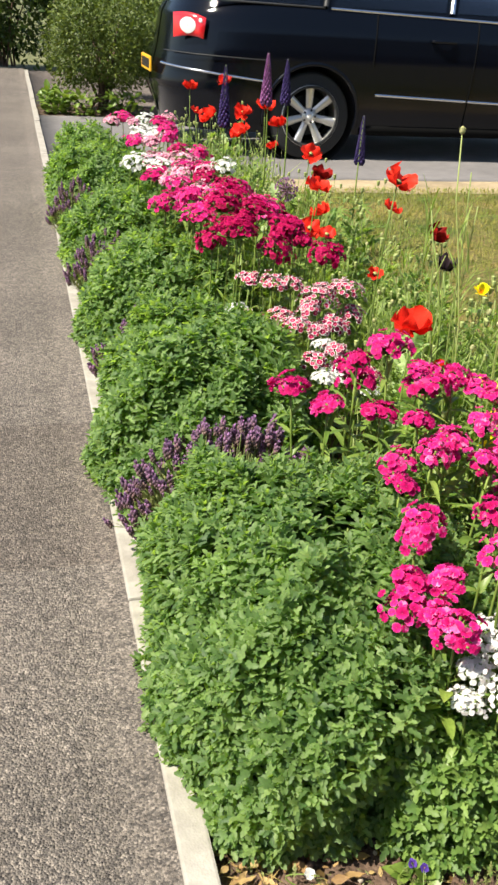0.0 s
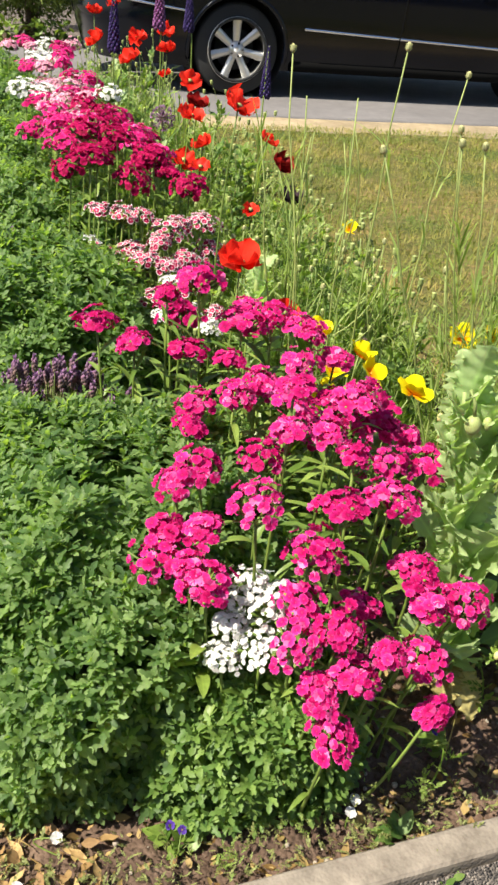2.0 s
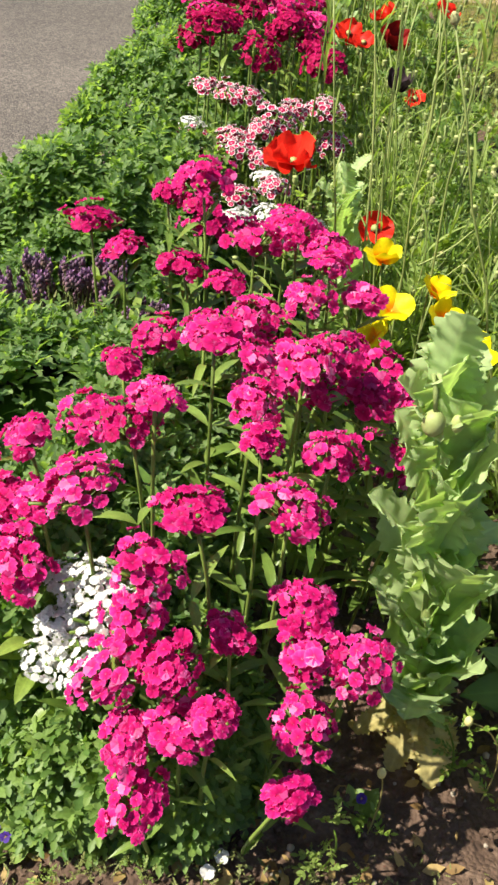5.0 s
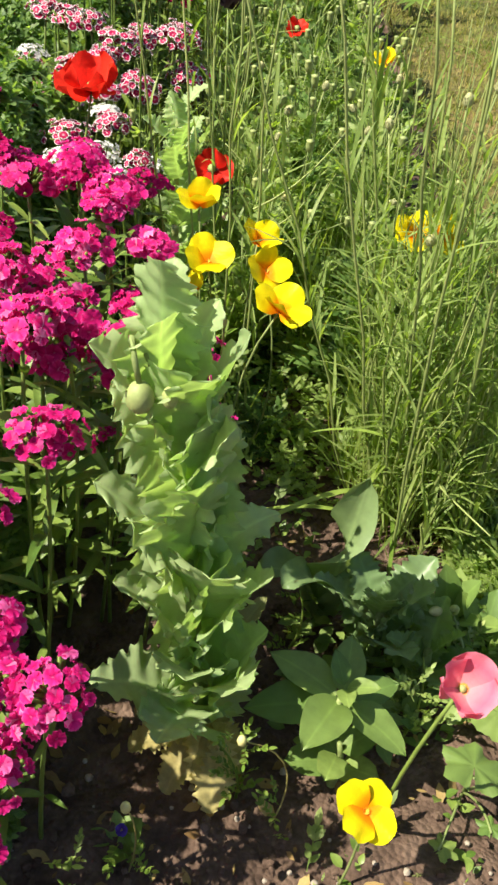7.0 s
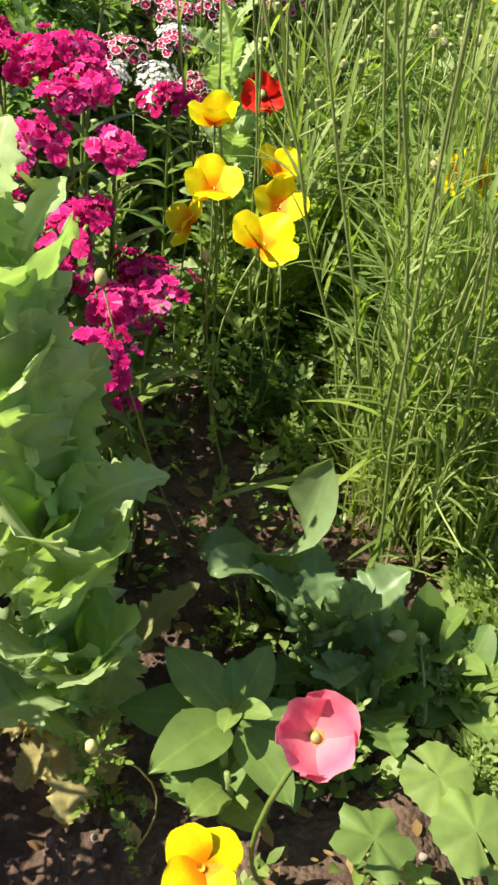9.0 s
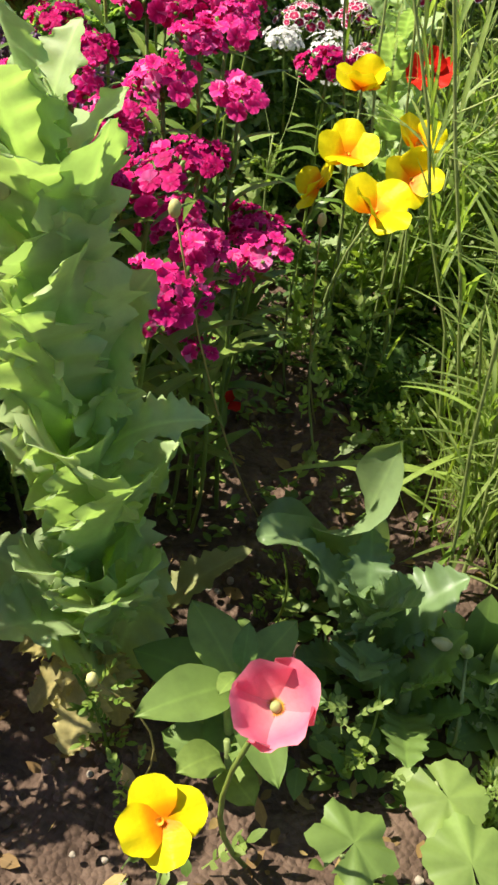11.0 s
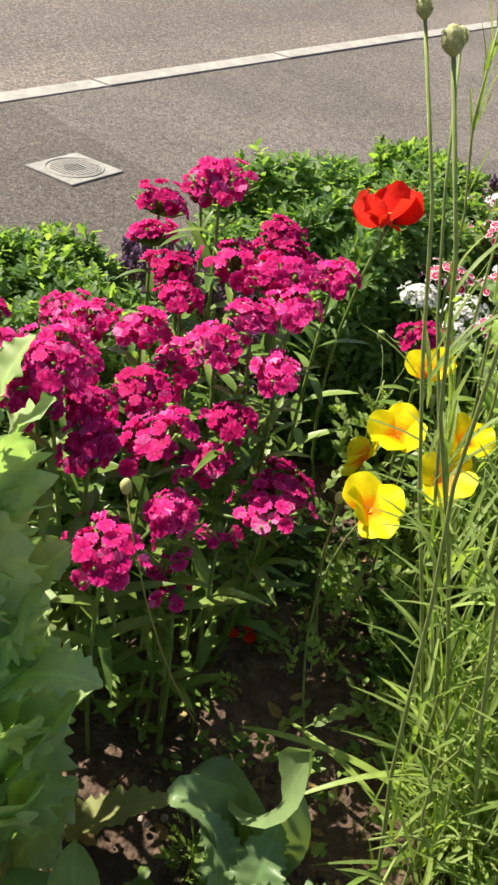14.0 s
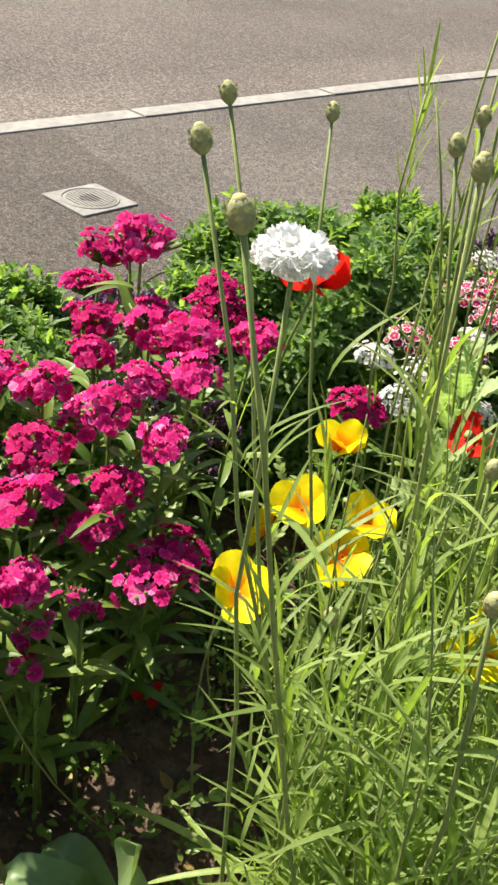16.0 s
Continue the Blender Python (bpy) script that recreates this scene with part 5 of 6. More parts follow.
def cornflower(at, height, seed, lean=(0, 0), bud=True, leaves=26, branches=2, thick=1.0, label="tall cornflower with narrow grey-green leaves and a scaly bud"):
    g = np.random.default_rng(seed)
    ob = thing("cornflower", label, "flower", "cornflowers in the bed", at=(*at, -0.035))
    top = np.array([lean[0], lean[1], height + 0.035])
    P = curve((0, 0, 0), top, (g.normal(0, 0.012), g.normal(0, 0.012), 0), 8)
    P[1:-1] += g.normal(0, 0.0045, (len(P) - 2, 3)) * [1, 1, 0]
    part("stem", tube(P, 0.0022 * thick, 0.0014 if bud or height > 0.7 else 0.0004, 6), M_CORNSTEM, ob)
    ends = [(top, unit(P[-1] - P[-2]))]
    pts = [P]
    for b in range(branches):
        s = g.uniform(0.4, 0.7)
        q = P[0] + (P[-1] - P[0]) * s
        e = q + np.array([g.normal(0, 0.06), g.normal(0, 0.06), (height - q[2]) * g.uniform(0.6, 1.0)])
        B = curve(q, e, (g.normal(0, 0.015), g.normal(0, 0.015), 0), 6)
        part("branch", tube(B, 0.0016, 0.0011, 5), M_CORNSTEM, ob)
        pts.append(B)
        ends.append((e, unit(B[-1] - B[-2])))
    D, L = [], []
    for i in range(leaves):
        B = pts[0] if i < leaves * 0.7 else pts[g.integers(len(pts))]
        s = g.uniform(0.03, 0.85) ** 1.3
        L.append(B[0] + (B[-1] - B[0]) * s)
        t = g.uniform(0, 6.28)
        D.append([math.cos(t) * 0.42, math.sin(t) * 0.42, g.uniform(0.8, 3.4)])
    D, L = np.array(D), np.array(L)
    for k in range(3):
        part("leaves", spread(NARROW[k], frames(D[k::3], [0, 0, 1.0] + 0 * D[k::3], g.uniform(0.6, 1.3, len(D[k::3]))), L[k::3]), M_CORN, ob, kind="stuff")
    if bud:
        for e, d in ends:
            r = g.uniform(0.0052, 0.0062)
            b = part("bud", lathe([(0, -0.002), (0.5 * r, 0), (0.95 * r, 0.5 * r), (r, 1.2 * r), (0.8 * r, 2.0 * r), (0.5 * r, 2.4 * r), (0, 2.5 * r)], 12), M_BUD, ob, "round pale scaly bud")
            b.matrix_basis = facing(Vector(e), d)
            rows = [(ph, q) for ph in (0.6, 1.1, 1.7) for q in np.linspace(0, 6.28, 9)[:-1]]
            dirs = unit(np.array([[0.25 * math.cos(q + ph), 0.25 * math.sin(q + ph), 1] for ph, q in rows]))
            pos = np.array([[r * 0.98 * math.cos(q + ph), r * 0.98 * math.sin(q + ph), ph * r] for ph, q in rows])
            part("scale_layer", spread(leaf(0.0034, 0.0036, 2, 2, bend=0.1, tip=0.5), frames(dirs, unit(pos * [1, 1, 0]), 1.0), pos), M_BUD, b, kind="stuff")
            part("bud_tip", moved(ball(0.62 * r, 4, 8, 0.8), Matrix.Translation((0, 0, 2.2 * r))), M_CAP, b, "pale straw tip")
    return ob, ends


for i, (x, y, h) in enumerate([(1.182, 2.740, 0.803), (1.268, 2.666, 0.803), (1.389, 2.609, 0.812), (1.088, 2.91, 0.757), (1.233, 2.906, 0.773), (1.368, 2.773, 0.812), (1.235, 2.923, 0.794), (1.49, 2.84, 0.72), (1.33, 2.9, 0.74), (1.42, 2.92, 0.7)]):
    bx, by = 1.41 + 0.35 * (x - 1.35), 2.83 + 0.3 * (y - 2.75)
    cornflower((bx, by), h, 520 + i, (x - bx, y - by), True, 40, 0 if i < 7 else 1)
for i in range(66):
    cornflower((U(1.34, 1.54), U(2.74, 3.05)), U(0.45, 0.68) if i % 3 else U(0.25, 0.45), 540 + i, (U(-0.05, 0.05), U(-0.07, 0.04)), bool(i % 3) and i % 7 == 4, 30, 0 if i % 3 else 2, 1.25 if i % 3 else 1.0, "leafy cornflower stem with narrow leaves")
for i in range(24):
    cornflower((U(1.1, 1.42), U(3.1, 4.4)), U(0.28, 0.48), 770 + i, (U(-0.04, 0.04), U(-0.04, 0.04)), i % 4 == 0, 38, 2, label="thin wildflower stem with narrow leaves and pods")
for i in range(30):
    cornflower((U(0.95, 1.42), U(4.4, 6.6)), U(0.32, 0.52), 620 + i, (U(-0.05, 0.05), U(-0.05, 0.05)), i % 3 == 0, 26, 2, label="pale green wildflower stem with nodding pods")
for i, (x, y, h, lx, ly) in enumerate([(1.08, 3.12, 0.88, -0.08, 0.08), (1.15, 3.03, 0.91, 0.015, 0.015), (1.09, 3.2, 0.8, -0.045, 0.02), (1.10, 3.12, 0.82, 0.0, -0.03), (1.3, 3.2, 0.85, 0.08, 0.0), (1.1, 3.35, 0.68, -0.01, 0.07)]):
    cornflower((x, y), h, 660 + i, (lx, ly), i in (0, 1, 4), 22, 0 if i in (0, 1, 4) else 2, label="tall wiry stem with small round pods")

# white cornflower
wc, ends = cornflower((1.365, 2.72), 0.768, 690, (-0.025, -0.04), False, 20, 0, label="white cornflower with a shaggy round head on a tall stem")
i = np.arange(190)
ph, th = np.arccos(1 - 1.0 * (i + 0.5) / 190), 2.4 * i
wd = np.stack([np.sin(ph) * np.cos(th), np.sin(ph) * np.sin(th), np.cos(ph)], -1)
tg = unit(wd * [1, 1, 0] + 0.2 * rng.normal(0, 1, wd.shape)) * 0.8 + wd * 0.55 + [0, 0, 0.15]
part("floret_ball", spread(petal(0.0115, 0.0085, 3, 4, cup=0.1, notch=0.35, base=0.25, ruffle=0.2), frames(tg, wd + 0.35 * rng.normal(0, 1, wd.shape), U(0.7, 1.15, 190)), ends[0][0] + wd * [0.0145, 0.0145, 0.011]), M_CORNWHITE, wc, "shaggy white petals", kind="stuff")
# white ball added inside the head to bounce light into the petals
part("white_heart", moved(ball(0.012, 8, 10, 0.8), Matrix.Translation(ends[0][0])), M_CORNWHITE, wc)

# ---- meadow grass round the cornflowers ----
BLADE = [leaf(0.3, 0.0045, 7, 2, bend=b, fold=0.3, tip=0.5, base=0.5) for b in (0.1, 0.3, 0.7)]


def grass(cx, cy, rx, ry, count, size, seed, label, material=None, open_=0.3):
    g = np.random.default_rng(seed)
    D = unit(np.stack([g.normal(0, open_, count), g.normal(0, open_, count), np.ones(count)], -1))
    L = np.stack([cx + rx * g.uniform(-1, 1, count), cy + ry * g.uniform(-1, 1, count), np.full(count, -0.035)], -1)
    S = size * g.uniform(0.4, 1.3, count)
    ob = part("grass_tuft", join([spread(BLADE[k], frames(D[k::3], np.stack([D[k::3, 0], D[k::3, 1], np.full(len(D[k::3]), 0.3)], -1), S[k::3]), L[k::3]) for k in range(3)]), material or M_GRASS)
    tagged(ob, label, "grass", "grass in the flower bed", "stuff")


grass(1.42, 2.83, 0.11, 0.07, 240, 0.6, 700, "dense tuft of fresh narrow green blades", open_=0.25)
grass(1.44, 3.02, 0.12, 0.16, 200, 0.62, 701, "tangled green grass", open_=0.5)
grass(1.3, 3.4, 0.18, 0.25, 200, 0.75, 702, "tangled green grass", open_=0.4)
grass(1.26, 4.0, 0.16, 0.3, 170, 0.75, 703, "pale meadow grass at the lawn's edge")
grass(1.2, 4.7, 0.2, 0.35, 220, 0.8, 704, "pale meadow grass at the lawn's edge")
grass(1.15, 5.6, 0.25, 0.5, 600, 1.05, 705, "tall pale yellow-green grass among the poppies")
grass(1.1, 6.6, 0.3, 0.5, 450, 1.0, 706, "pale yellow-green grass near the driveway")
grass(0.9, 3.9, 0.2, 0.4, 120, 0.7, 707, "green blades between the flower stems")
grass(0.95, 4.9, 0.2, 0.5, 260, 0.9, 708, "green blades between the flower stems")
for i, (az, size) in enumerate([(95, 0.5), (118, 0.62), (150, 0.45), (70, 0.4), (172, 0.42), (105, 0.36)]):
    ob = thing("arching_grass_leaf", "pale yellow-green arching grass leaf at the foot of the tuft", "grass", "arching leaves of the tuft", at=(1.33 + 0.01 * i, 2.775 + 0.01 * (i % 3), -0.03))
    lf = part("leaf", leaf(0.3, 0.0155, 14, 2, bend=0.62, fold=0.3, tip=0.5, base=0.4), M_LIME, ob)
    lf.matrix_basis = pose(0, 0, 0.04 + 0.05 * (i % 4), 0, 0, az) @ pose(0, 0, 0, 42 - 6 * (i % 4), 0, 0) @ Matrix.Scale(size, 4)


def wildflower(x, y, h, seed, material, size=1.0, count=34):
    g = np.random.default_rng(seed)
    ob = thing("wildflower", "leafy green wildflower stem with cut leaves and pale pods", "plant", "leafy wildflowers in the bed", at=(x, y, -0.035))
    top = (g.normal(0, 0.03), g.normal(0, 0.03), h)
    P = curve((0, 0, 0), top, (g.normal(0, 0.01), g.normal(0, 0.01), 0), 6)
    part("stem", tube(P, 0.0026, 0.0014, 5), M_PALESTEM, ob)
    s = g.uniform(0.05, 0.95, count)
    L = P[0] + (P[-1] - P[0]) * s[:, None]
    D = unit(np.stack([g.normal(0, 0.8, count), g.normal(0, 0.8, count), g.uniform(0.1, 1.4, count)], -1))
    part("foliage", spread(FERN, frames(D, [0, 0, 1.0] + 0 * D, size * (1.25 - 0.7 * s) * g.uniform(0.6, 1.2, count)), L), material, ob, kind="stuff")
    for k in range(2):
        e = np.array(top) + [g.normal(0, 0.03), g.normal(0, 0.03), g.uniform(0.03, 0.12)]
        part("pod_stem", tube(curve(P[-2], e, (0.01, 0, 0), 5), 0.001, 0.0008, 4), M_PALESTEM, ob)
        part("pod", moved(lathe([(0, -0.011), (0.004, -0.008), (0.0062, 0), (0.0055, 0.006), (0.0066, 0.008), (0, 0.01)], 10), Matrix.Translation(e)), M_POD, ob, "pale seed pod")
    return ob


for i in range(34):
    wildflower(U(1.02, 1.42), U(3.05, 4.6), U(0.2, 0.42), 1000 + i, M_CORN if i % 3 else M_LIME, 1.25, 40)
for i in range(26):
    wildflower(U(1.12, 1.5), U(3.1, 4.2), U(0.22, 0.46), 1200 + i, M_CORN if i % 3 else M_FRESH, 1.3, 44)
for i in range(60):
    wildflower(U(0.92, 1.4), U(4.5, 6.8), U(0.3, 0.5), 1040 + i, M_FRESH if i % 3 else M_CORN, 1.8, 32)
for i in range(14):
    wildflower(U(0.85, 1.15), U(3.2, 4.4), U(0.15, 0.3), 1080 + i, M_CORN, 1.0, 26)

# tall wiry plant with upright leaves
tall, ends = cornflower((1.02, 3.14), 0.74, 695, (-0.08, 0.03), False, 10, 0, label="tall wiry stem with a tuft of upright narrow leaves")
TD = np.array([[0.25 * math.cos(2.4 * i), 0.25 * math.sin(2.4 * i), 1.0] for i in range(16)])
part("tip_leaves", spread(NARROW[0], frames(TD, [0, 0, 1.0] + 0 * TD, U(0.5, 1.1, 16)), np.array(ends[0][0]) - np.outer(np.linspace(0, 0.14, 16), [0, 0, 1])), M_CORN, tall, kind="stuff")

# dried allium and a near-black poppy
al, top, P, g = stemmed("allium", "faded purple-brown allium globe on a stiff stem", "flower", "", (0.992, 4.422, 0.53), (0.01, 0.0), 1100, 0.003)
AD = unit(g.normal(0, 1, (150, 3)))
part("globe", join([spread(leaf(0.036, 0.0022, 2, 2, bend=0), frames(AD, g.normal(0, 1, (150, 3)), 1.0), np.tile(top, (150, 1))), spread(petal(0.009, 0.008, 2, 2, cup=0.2), frames(AD, g.normal(0, 1, (150, 3)), 1.0), top + AD * 0.033)]), M_LAV, al, "faded spiky globe", kind="stuff")
poppy((1.075, 3.335, 0.555), 0.024, 1101, M_BLACKPETAL, (0.1, -0.2, 1), 10, 2.2, (0.0, 0.0), "near-black ruffled poppy on a straight stem")

# low leaves over the soil between the stems
def low_leaves(name, label, x0, x1, y0, y1, count, size, material, seed, shape):
    g = np.random.default_rng(seed)
    k = 7
    c = np.column_stack([g.uniform(x0, x1, count), g.uniform(y0, y1, count), np.full(count, -0.03)])
    L = np.repeat(c, k, 0) + g.normal(0, 0.008, (count * k, 3)) * [1, 1, 0.3]
    D = unit(np.stack([g.normal(0, 1, count * k), g.normal(0, 1, count * k), g.uniform(0.1, 1.2, count * k)], -1))
    L[:, 2] += g.uniform(0, 0.035, count * k)
    tagged(part(name, spread(shape, frames(D, [0, 0, 1.0] + 0 * D, size * g.uniform(0.5, 1.3, count * k)), L), material), label, "plant", "", "stuff")


low_leaves("seedlings", "small dark green seedlings under the poppies", 0.98, 1.32, 2.62, 3.2, 75, 0.34, M_SWLEAF, 1110, leaf(0.05, 0.026, 4, 2, bend=0.25))
# low leaves over bright soil, shade put into their dark green
low_leaves("seedlings", "undergrowth between the flower stems, its green darkened for shade", 0.9, 1.2, 2.95, 3.5, 110, 0.75, M_SHADEGREEN, 1118, FERN)
low_leaves("mayweed", "feathery bright green mayweed at the lawn's edge", 1.47, 1.64, 2.45, 3.1, 150, 0.75, M_CORN, 1111, FERN)
low_leaves("mayweed", "feathery green mayweed under the tall stems", 1.2, 1.6, 2.85, 3.7, 200, 0.8, M_CORN, 1112, FERN)
low_leaves("mayweed", "feathery bright green mayweed on lit soil beside the tuft", 1.46, 1.62, 2.62, 2.95, 170, 0.75, M_CORN, 1114, FERN)
low_leaves("seedlings", "low rounded green leaves crowded under the flowers", 1.22, 1.42, 2.44, 2.62, 34, 0.5, M_BIGLEAF, 1115, leaf(0.05, 0.032, 5, 2, bend=0.25))
low_leaves("weed_mat", "mat of small dry grey-green weeds along the kerb", 0.36, 1.08, 2.13, 2.24, 45, 0.18, M_LAVLEAF, 1116, FERN)
low_leaves("weed_mat", "mat of small green weeds along the kerb", 0.62, 1.5, 2.14, 2.26, 26, 0.2, M_CORN, 1117, FERN)
low_leaves("seedlings", "small pale seedlings near the kerb", 1.2, 1.6, 2.15, 2.4, 14, 0.36, M_SWLEAF, 1113, leaf(0.05, 0.03, 4, 2, bend=0.25))


# ---- lupins ----
def lupin(at, tip, length, seed, material, label):
    g = np.random.default_rng(seed)
    ob = thing("lupin", label, "flower", "lupins in the bed", at=(*at, -0.035))
    part("stem", tube(curve((0, 0, 0), (0, 0, tip + 0.03), (g.normal(0, 0.015), g.normal(0, 0.015), 0), 8), 0.005, 0.002, 6), M_STEM, ob)
    fl = join([ball(0.007, 5, 6, 1.1), moved(ball(0.0055, 4, 6, 1.4), Matrix.Translation((0, 0.006, 0.008)))])
    M, L = [], []
    for i in range(130):
        s = i / 130
        r = 0.0145 * (1 - s) ** 0.75 + 0.0015
        th = i * 2.4
        L.append([r * math.cos(th), r * math.sin(th), tip + 0.03 - length * (1 - s)])
        M.append(np.array(Matrix.Rotation(th - 1.57, 3, "Z")) * (1.15 - 0.85 * s))
    part("flower_spike", spread(fl, M, L), material, ob, label.split(" with ")[0] + " spike", kind="stuff")
    finger = leaf(0.08, 0.016, 4, 2, bend=0.2)
    for i in range(6):
        fan = join([moved(finger, Matrix.Rotation(a, 4, "Z")) for a in np.linspace(-2.4, 2.4, 8)])
        lf = part("leaf", fan, M_SWLEAF, ob)
        lf.matrix_basis = pose(U(-0.08, 0.08), U(-0.08, 0.08), 0.1 + 0.04 * i, U(-30, 30), U(-30, 30), i * 60)


lupin((1.699, 5.624), 0.645, 0.22, 720, M_LUPIN, "deep violet lupin with a dense upright flower spike")
lupin((1.381, 5.869), 0.86, 0.2, 721, M_LUPIN, "violet lupin with a thin fading spike")
lupin((1.14, 5.32), 0.91, 0.2, 722, M_LUPINPINK, "mauve lupin with a tall pointed spike")
lupin((0.958, 5.301), 0.86, 0.24, 723, M_LUPIN, "dark violet lupin with a ragged tall spike")

# ---- single stems rising from the soil ----
for i, (x, y, h, lx, ly) in enumerate([(1.132, 2.703, 0.42, -0.033, -0.135), (1.11, 2.90, 0.29, -0.005, -0.05), (1.2, 2.33, 0.1, -0.04, 0.02), (1.05, 2.27, 0.1, 0.0, 0.0)]):
    ob, top, P, g = stemmed("dried_stem", "thin pale stem with a straw-coloured seed pod", "plant", "dry stems in the bed", (x + lx, y + ly, h), (lx, ly), 740 + i, 0.0009, M_DRYSTEM)
    part("seed_pod", moved(ball(0.0055, 6, 8, 1.5), Matrix.Translation(top)), M_CAP, ob, "straw seed pod")
    basal(ob, g, 5, 0.5, M_LIME, 0.02, h * 0.6)
bw, top, P, g = stemmed("budded_weed", "thin weed with cut pale leaves and two closed straw-green buds", "weed", "weeds on the soil", (1.42, 2.575, 0.06), (-0.01, 0.02), 748, 0.0016, M_PALESTEM)
for q, lab in ((0.0, "straw-green bud"), (0.014, "pinkish straw bud")):
    part("bud", moved(lathe([(0, -0.004), (0.0045, 0.0), (0.0065, 0.008), (0.006, 0.014), (0.003, 0.021), (0, 0.024)], 12), Matrix.Translation(Vector(top)) @ pose(-q, 0, 0, 25, -60 * q / 0.014, 0)), M_POD if q == 0 else M_CAP, bw, lab)
basal(bw, g, 10, 0.5, M_POD, 0.03, 0.05)
for i, (x, y) in enumerate([(1.16, 2.36), (1.222, 2.575), (0.99, 2.22), (1.49, 2.46), (1.36, 2.45)]):
    g = np.random.default_rng(750 + i)
    ob = thing("feathery_weed", "small weed with finely cut yellow-green leaves", "weed", "weeds on the soil", at=(x, y, -0.035))
    part("stem", tube(curve((0, 0, 0), (g.normal(0, 0.02), g.normal(0, 0.02), 0.12), (0.01, 0, 0), 6), 0.002, 0.001, 5), M_LIME, ob)
    basal(ob, g, 14, 0.5, M_LIME if i < 2 else M_CORN, 0.02, 0.12)

# ---- soil litter, weeds and pebbles ----
def soil_scatter():
    g = np.random.default_rng(800)
    n = 1000
    xy = np.stack([g.uniform(0.36, 1.6, n), 2.14 + 1.3 * g.uniform(0, 1, n) ** 1.8], -1)
    L = np.column_stack([xy, np.full(n, -0.03)])
    D = unit(np.stack([g.normal(0, 1, n), g.normal(0, 1, n), g.normal(0, 0.25, n)], -1))
    ob = part("leaf_litter", spread(leaf(0.022, 0.012, 3, 2, bend=-0.3), frames(D, [0, 0, 1.0] + g.normal(0, 0.4, (n, 3)), g.uniform(0.3, 1.3, n)), L), M_LITTER)
    tagged(ob, "brown and straw-coloured dead leaves lying on the soil", "leaf litter", kind="stuff")
    n = 3200
    L = np.column_stack([g.uniform(0.34, 1.6, n), 2.13 + 1.6 * g.uniform(0, 1, n) ** 1.6, g.uniform(-0.04, -0.02, n)])
    M = np.stack([np.array(Euler(g.uniform(0, 6, 3)).to_matrix()) * s * [1, g.uniform(0.6, 1), g.uniform(0.5, 0.9)] for s in g.uniform(0.25, 1.5, n) ** 2 * 0.6])
    clod = ball(0.007, 4, 6, 0.9)
    clod = (clod[0] * (1 + 0.25 * np.sin(clod[0] * 700).sum(1, keepdims=True) / 3), clod[1], clod[2])
    tagged(part("soil_clods", spread(clod, M, L), M_SOIL, smooth=False), "small crumbling clods of dry soil", "soil", kind="stuff")
    n = 200
    L = np.column_stack([g.uniform(0.36, 1.6, n), 2.14 + 0.5 * g.uniform(0, 1, n) ** 1.5, np.full(n, -0.026)])
    M = np.stack([np.array(Euler(g.uniform(0, 6, 3)).to_matrix()) * s for s in g.uniform(0.15, 0.75, n)])
    tagged(part("pebbles", spread(clod, M, L), M_PEBBLE), "pale pebbles scattered on the soil", "pebbles", kind="stuff")
    n = 130
    L = np.column_stack([0.345 + 0.17 * g.uniform(0, 1, n) ** 1.3, g.uniform(2.13, 2.42, n), g.uniform(-0.028, -0.012, n)])
    D = unit(np.stack([g.normal(0, 1, n), g.normal(0, 1, n), g.normal(0, 0.2, n)], -1))
    tagged(part("leaf_litter", spread(leaf(0.032, 0.018, 4, 2, bend=-0.35, wave=0.1), frames(D, [0, 0, 1.0] + g.normal(0, 0.45, (n, 3)), g.uniform(0.3, 0.95, n)), L), M_CHIP), "curled tan dead leaves heaped beside the edging", "leaf litter", kind="stuff")
    n = 70
    L = np.column_stack([g.uniform(0.33, 0.47, n), g.uniform(2.13, 2.4, n), np.full(n, -0.022)])
    D = unit(np.stack([g.normal(0, 1, n), g.normal(0, 1, n), g.normal(0.05, 0.2, n)], -1))
    tagged(part("straw", spread(leaf(0.05, 0.003, 3, 2, bend=0.2), frames(D, [0, 0, 1.0] + 0 * D, g.uniform(0.5, 1.0, n)), L), M_LITTER), "loose dry straw beside the edging", "straw", kind="stuff")


soil_scatter()
for i, (x, y, s, lime) in enumerate([(0.85, 2.17, 1.0, 0), (0.93, 2.19, 1.1, 0), (0.42, 2.2, 1.3, 0), (0.50, 2.17, 1.0, 0), (0.915, 2.155, 1.0, 1), (0.79, 2.055, 0.7, 1), (0.955, 2.06, 0.6, 1), (1.09, 2.07, 0.7, 1), (0.8, 2.18, 1.2, 0), (0.88, 2.17, 1.0, 0), (1.0, 2.17, 0.9, 0), (0.7, 2.16, 0.9, 0), (0.62, 2.17, 0.7, 0), (0.36, 2.3, 1.0, 0), (1.3, 2.22, 0.8, 0), (1.38, 2.2, 0.9, 0), (1.5, 2.25, 0.9, 0), (0.74, 2.2, 0.8, 0), (1.1, 2.2, 0.7, 0)]):
    g = np.random.default_rng(820 + i)
    ob = thing("low_weed", "low green weed on the soil" if lime else "small mat of grey-green weed on dry soil", "weed", "weeds on the soil", at=(x, y, -0.03))
    basal(ob, g, 12 if lime else 40, (0.8 if lime else 0.2) * s, M_FRESH if lime else M_LAVLEAF, 0.02 if lime else 0.09 * s, 0.02, leaf(0.045, 0.024, 5, 2, bend=0.2) if lime else FERN)
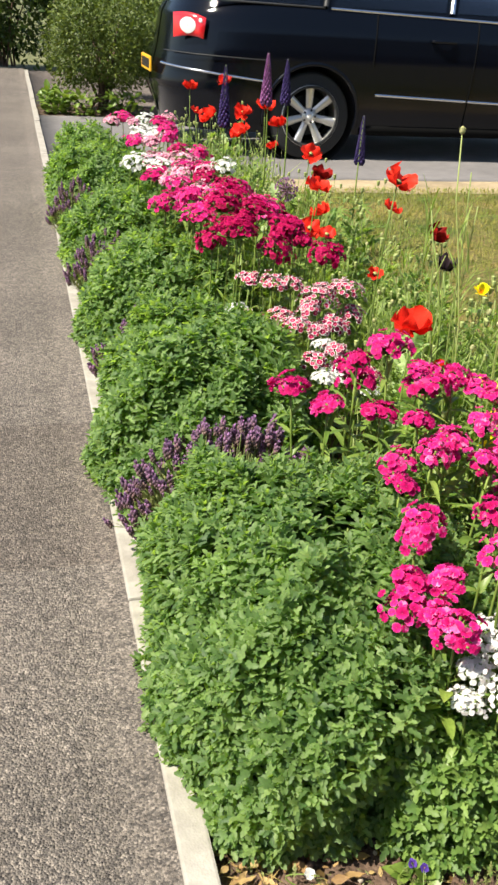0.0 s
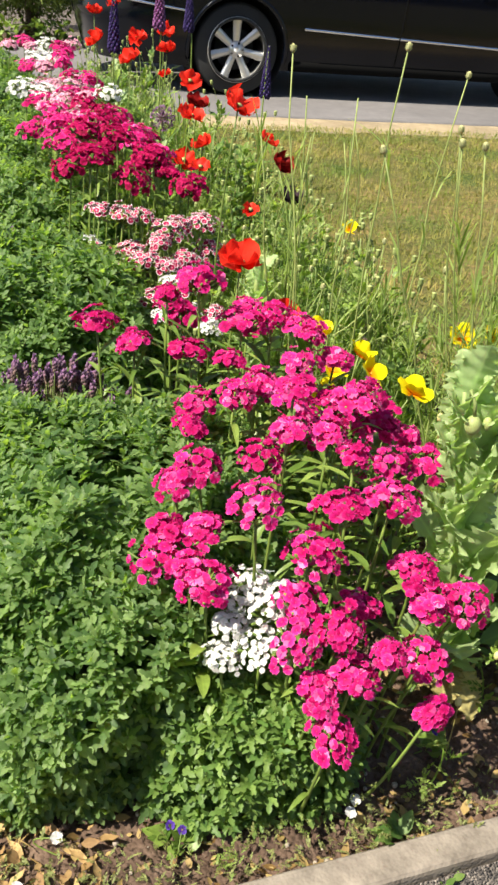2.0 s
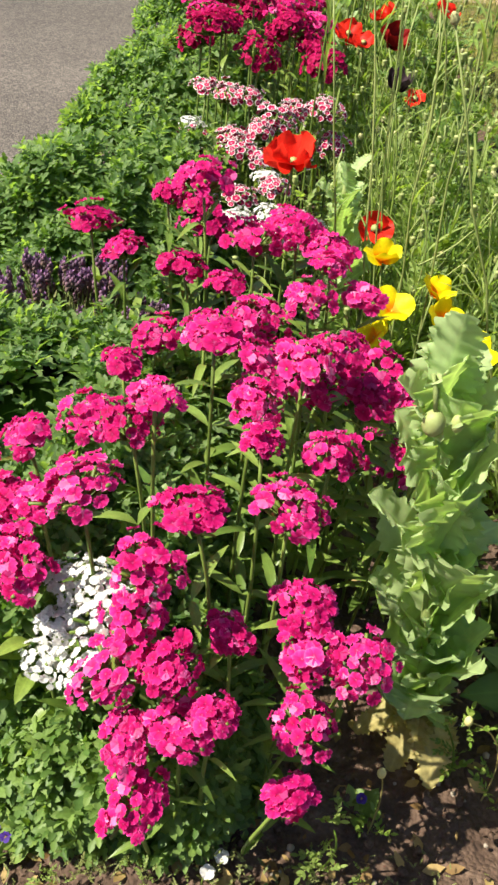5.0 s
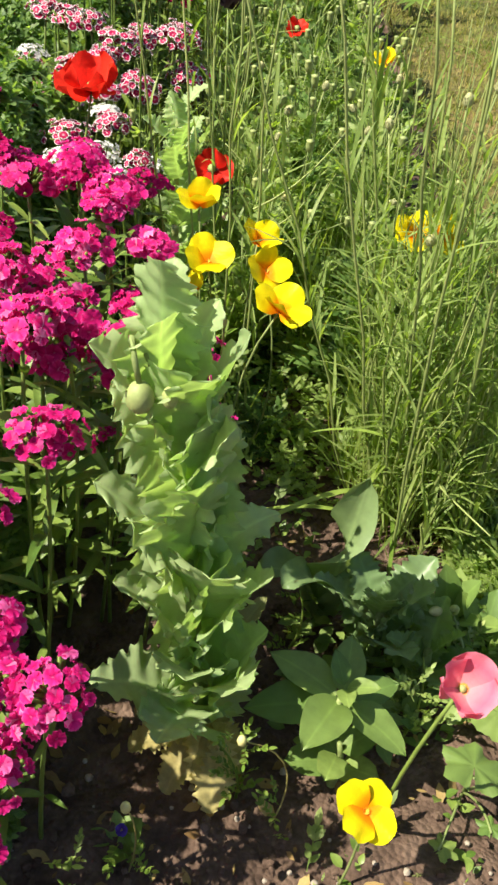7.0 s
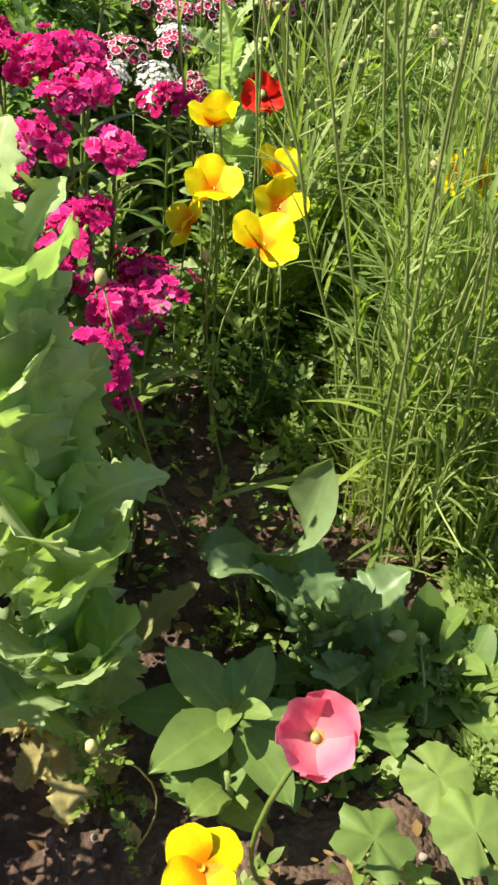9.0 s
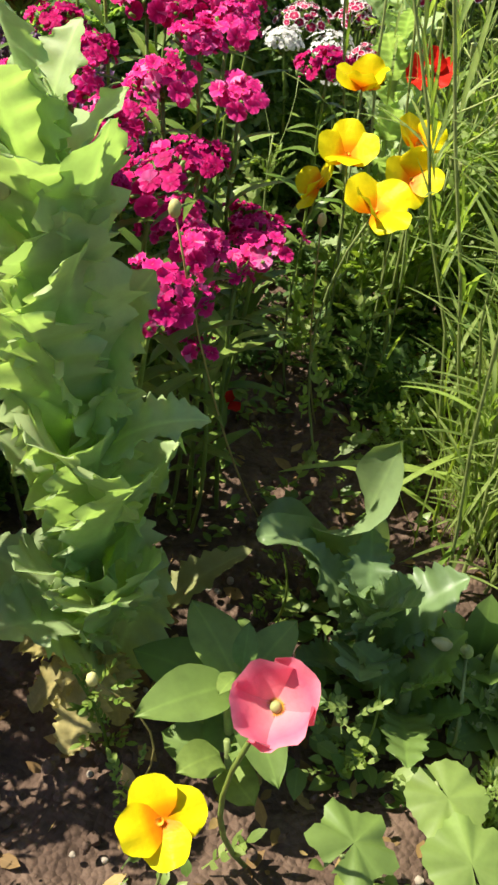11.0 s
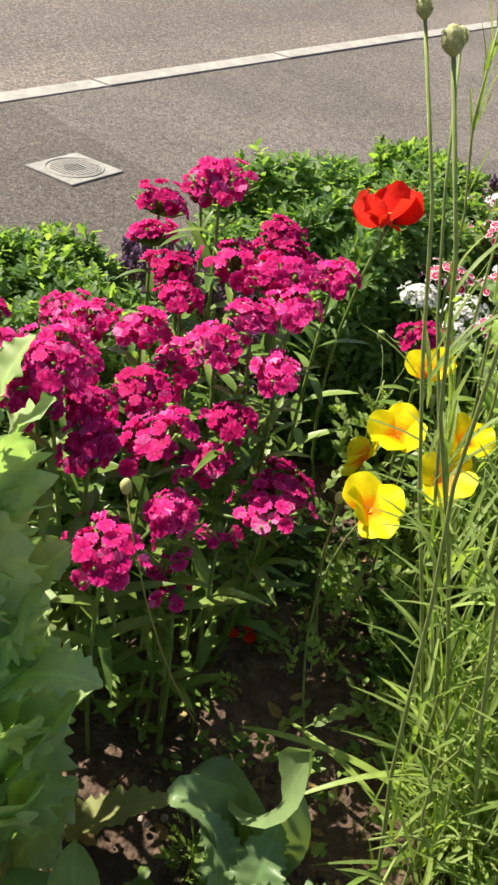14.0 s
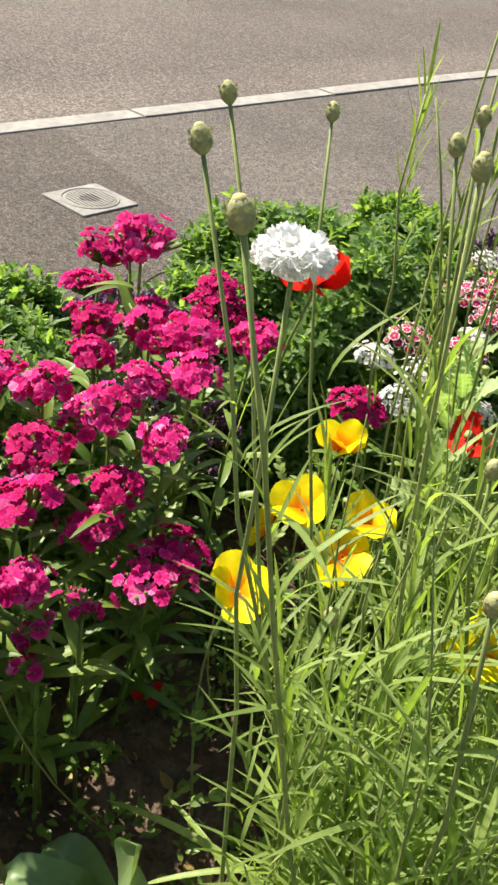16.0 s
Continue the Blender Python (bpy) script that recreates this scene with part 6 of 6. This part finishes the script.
for i, (x, y, z) in enumerate([(1.04, 2.295, -0.005), (0.607, 2.222, -0.01), (0.622, 2.213, -0.012)]):
    ob, top, P, g = stemmed("viola", "tiny deep violet flower close to the soil", "flower", "violas on the soil", (x, y, z + 0.01), (0, 0), 840 + i, 0.001)
    bowl_flower(ob, top, (0, -0.6, 0.8), 0.007, M_PANSY, 5, 0.1, 841 + i)
    basal(ob, g, 8, 0.35, M_SWLEAF, 0.02, 0.01, BROAD)
for i, (x, y) in enumerate([(0.455, 2.233), (0.40, 2.17), (0.875, 2.21), (0.86, 2.19)]):
    ob, top, P, g = stemmed("white_bloom", "small fallen-looking white flower on the soil", "flower", "white blooms on the soil", (x, y, 0.0), (0, 0), 860 + i, 0.001)
    bowl_flower(ob, top, (0.1, -0.4, 0.9), 0.009, M_WHITE, 5, 0.15, 861 + i)
for i, (x, y, z) in enumerate([(1.01, 2.822, 0.0), (1.30, 2.24, -0.02), (1.25, 2.2, -0.025)]):
    ob = thing("fallen_petals", "fallen red petals on the soil", "petals", "fallen petals", at=(x, y, z))
    for k in range(3):
        part("petal", moved(petal(0.022, 0.02, 3, 3, cup=0.3), pose(U(-0.01, 0.01), U(-0.01, 0.01), 0.003 * k, U(-20, 20), U(-20, 20), 120 * k)), M_RED, ob)


# ---- lawn blades ----
def turf():
    g = np.random.default_rng(900)
    n = 80000
    x, y = 1.6 + 2.9 * g.uniform(0, 1, n) ** 1.2, 2.2 + 5.1 * g.uniform(0, 1, n)
    y = np.maximum(y, 2.21 + 0.0612 * (x - 1.62))
    L = np.column_stack([x, y, np.full(n, -0.014)])
    D = unit(np.stack([g.normal(0, 0.8, n), g.normal(0, 0.8, n), np.ones(n)], -1))
    blade = (np.array([[-0.0018, 0, 0], [0.0018, 0, 0], [0.0, 0.032, -0.004]]), np.array([[0, 1, 2]]), np.array([[0, 0.2], [0, 0.8], [1, 0.5]]))
    tagged(part("lawn_grass", spread(blade, frames(D, [0, 0, 1.0] + 0 * D, g.uniform(0.5, 1.4, n)), L), M_TURF), "short dry grass blades of the lawn", "grass", kind="stuff")


turf()


# ---- bush, hedge and planting beyond the driveway ----
def shrub(name, label, at, rx, ry, h, count, size, seed, material, group="", clear=0.1):
    g = np.random.default_rng(seed)
    ob = thing(name, label, "bush", group, at=(*at, -0.05))
    for i in range(14):
        t, q = g.uniform(0, 6.28), g.uniform(0.2, 0.8)
        part("branch", tube(curve((g.normal(0, 0.05), g.normal(0, 0.05), 0), (rx * q * math.cos(t), ry * q * math.sin(t), h * g.uniform(0.5, 0.85)), (0, 0, 0.08), 6), 0.018, 0.005, 6), M_BARK, ob)
    u = g.normal(0, 1, (count, 3))
    u = unit(u)
    lump = 1 + 0.12 * np.sin(u[:, 0] * 7 + seed) + 0.1 * np.sin(u[:, 1] * 9 + u[:, 2] * 5)
    rad = g.uniform(0.25, 1.0, count) ** 0.45 * lump
    L = u * [rx, ry, (h - clear) / 2] * rad[:, None] + [0, 0, clear + (h - clear) / 2]
    D = unit(u + g.normal(0, 0.7, u.shape))
    part("foliage", spread(leaf(0.05, 0.022, 3, 2, bend=0.2), frames(D, u + 0.4 * g.normal(0, 1, u.shape), size * g.uniform(0.6, 1.3, count)), L), material, ob, kind="stuff")
    return ob


shrub("bush", "rounded green bush with bare brown lower stems", (0.98, 11.25), 0.62, 0.5, 1.12, 14000, 0.75, 910, M_BUSH, clear=0.2)
shrub("bush", "olive green bush behind the parked car", (1.75, 12.6), 0.75, 0.5, 1.1, 9000, 0.9, 911, M_BUSH, clear=0.15)
for i, (x, y) in enumerate([(-3.2, 16.9), (-1.6, 16.8), (0.0, 16.9), (1.6, 16.8), (3.2, 16.9), (4.8, 16.8)]):
    shrub("hedge", "dark dense hedge behind the road", (x, y), 1.05, 0.7, 2.6, 6500, 2.0, 920 + i, M_HEDGE, "hedge behind the road", 0.0)
for i, (x, y, s) in enumerate([(0.48, 10.95, 1.0), (0.62, 10.9, 0.9), (0.8, 10.88, 0.8), (1.05, 10.9, 0.9), (1.25, 10.92, 0.8), (0.5, 11.25, 1.0)]):
    g = np.random.default_rng(940 + i)
    ob = thing("border_plant", "leafy yellow-green plant at the foot of the bush", "plant", "plants at the foot of the bush", at=(x, y, -0.03))
    basal(ob, g, 80, 0.9 * s, M_SWLEAF, 0.16, 0.2, BROAD)
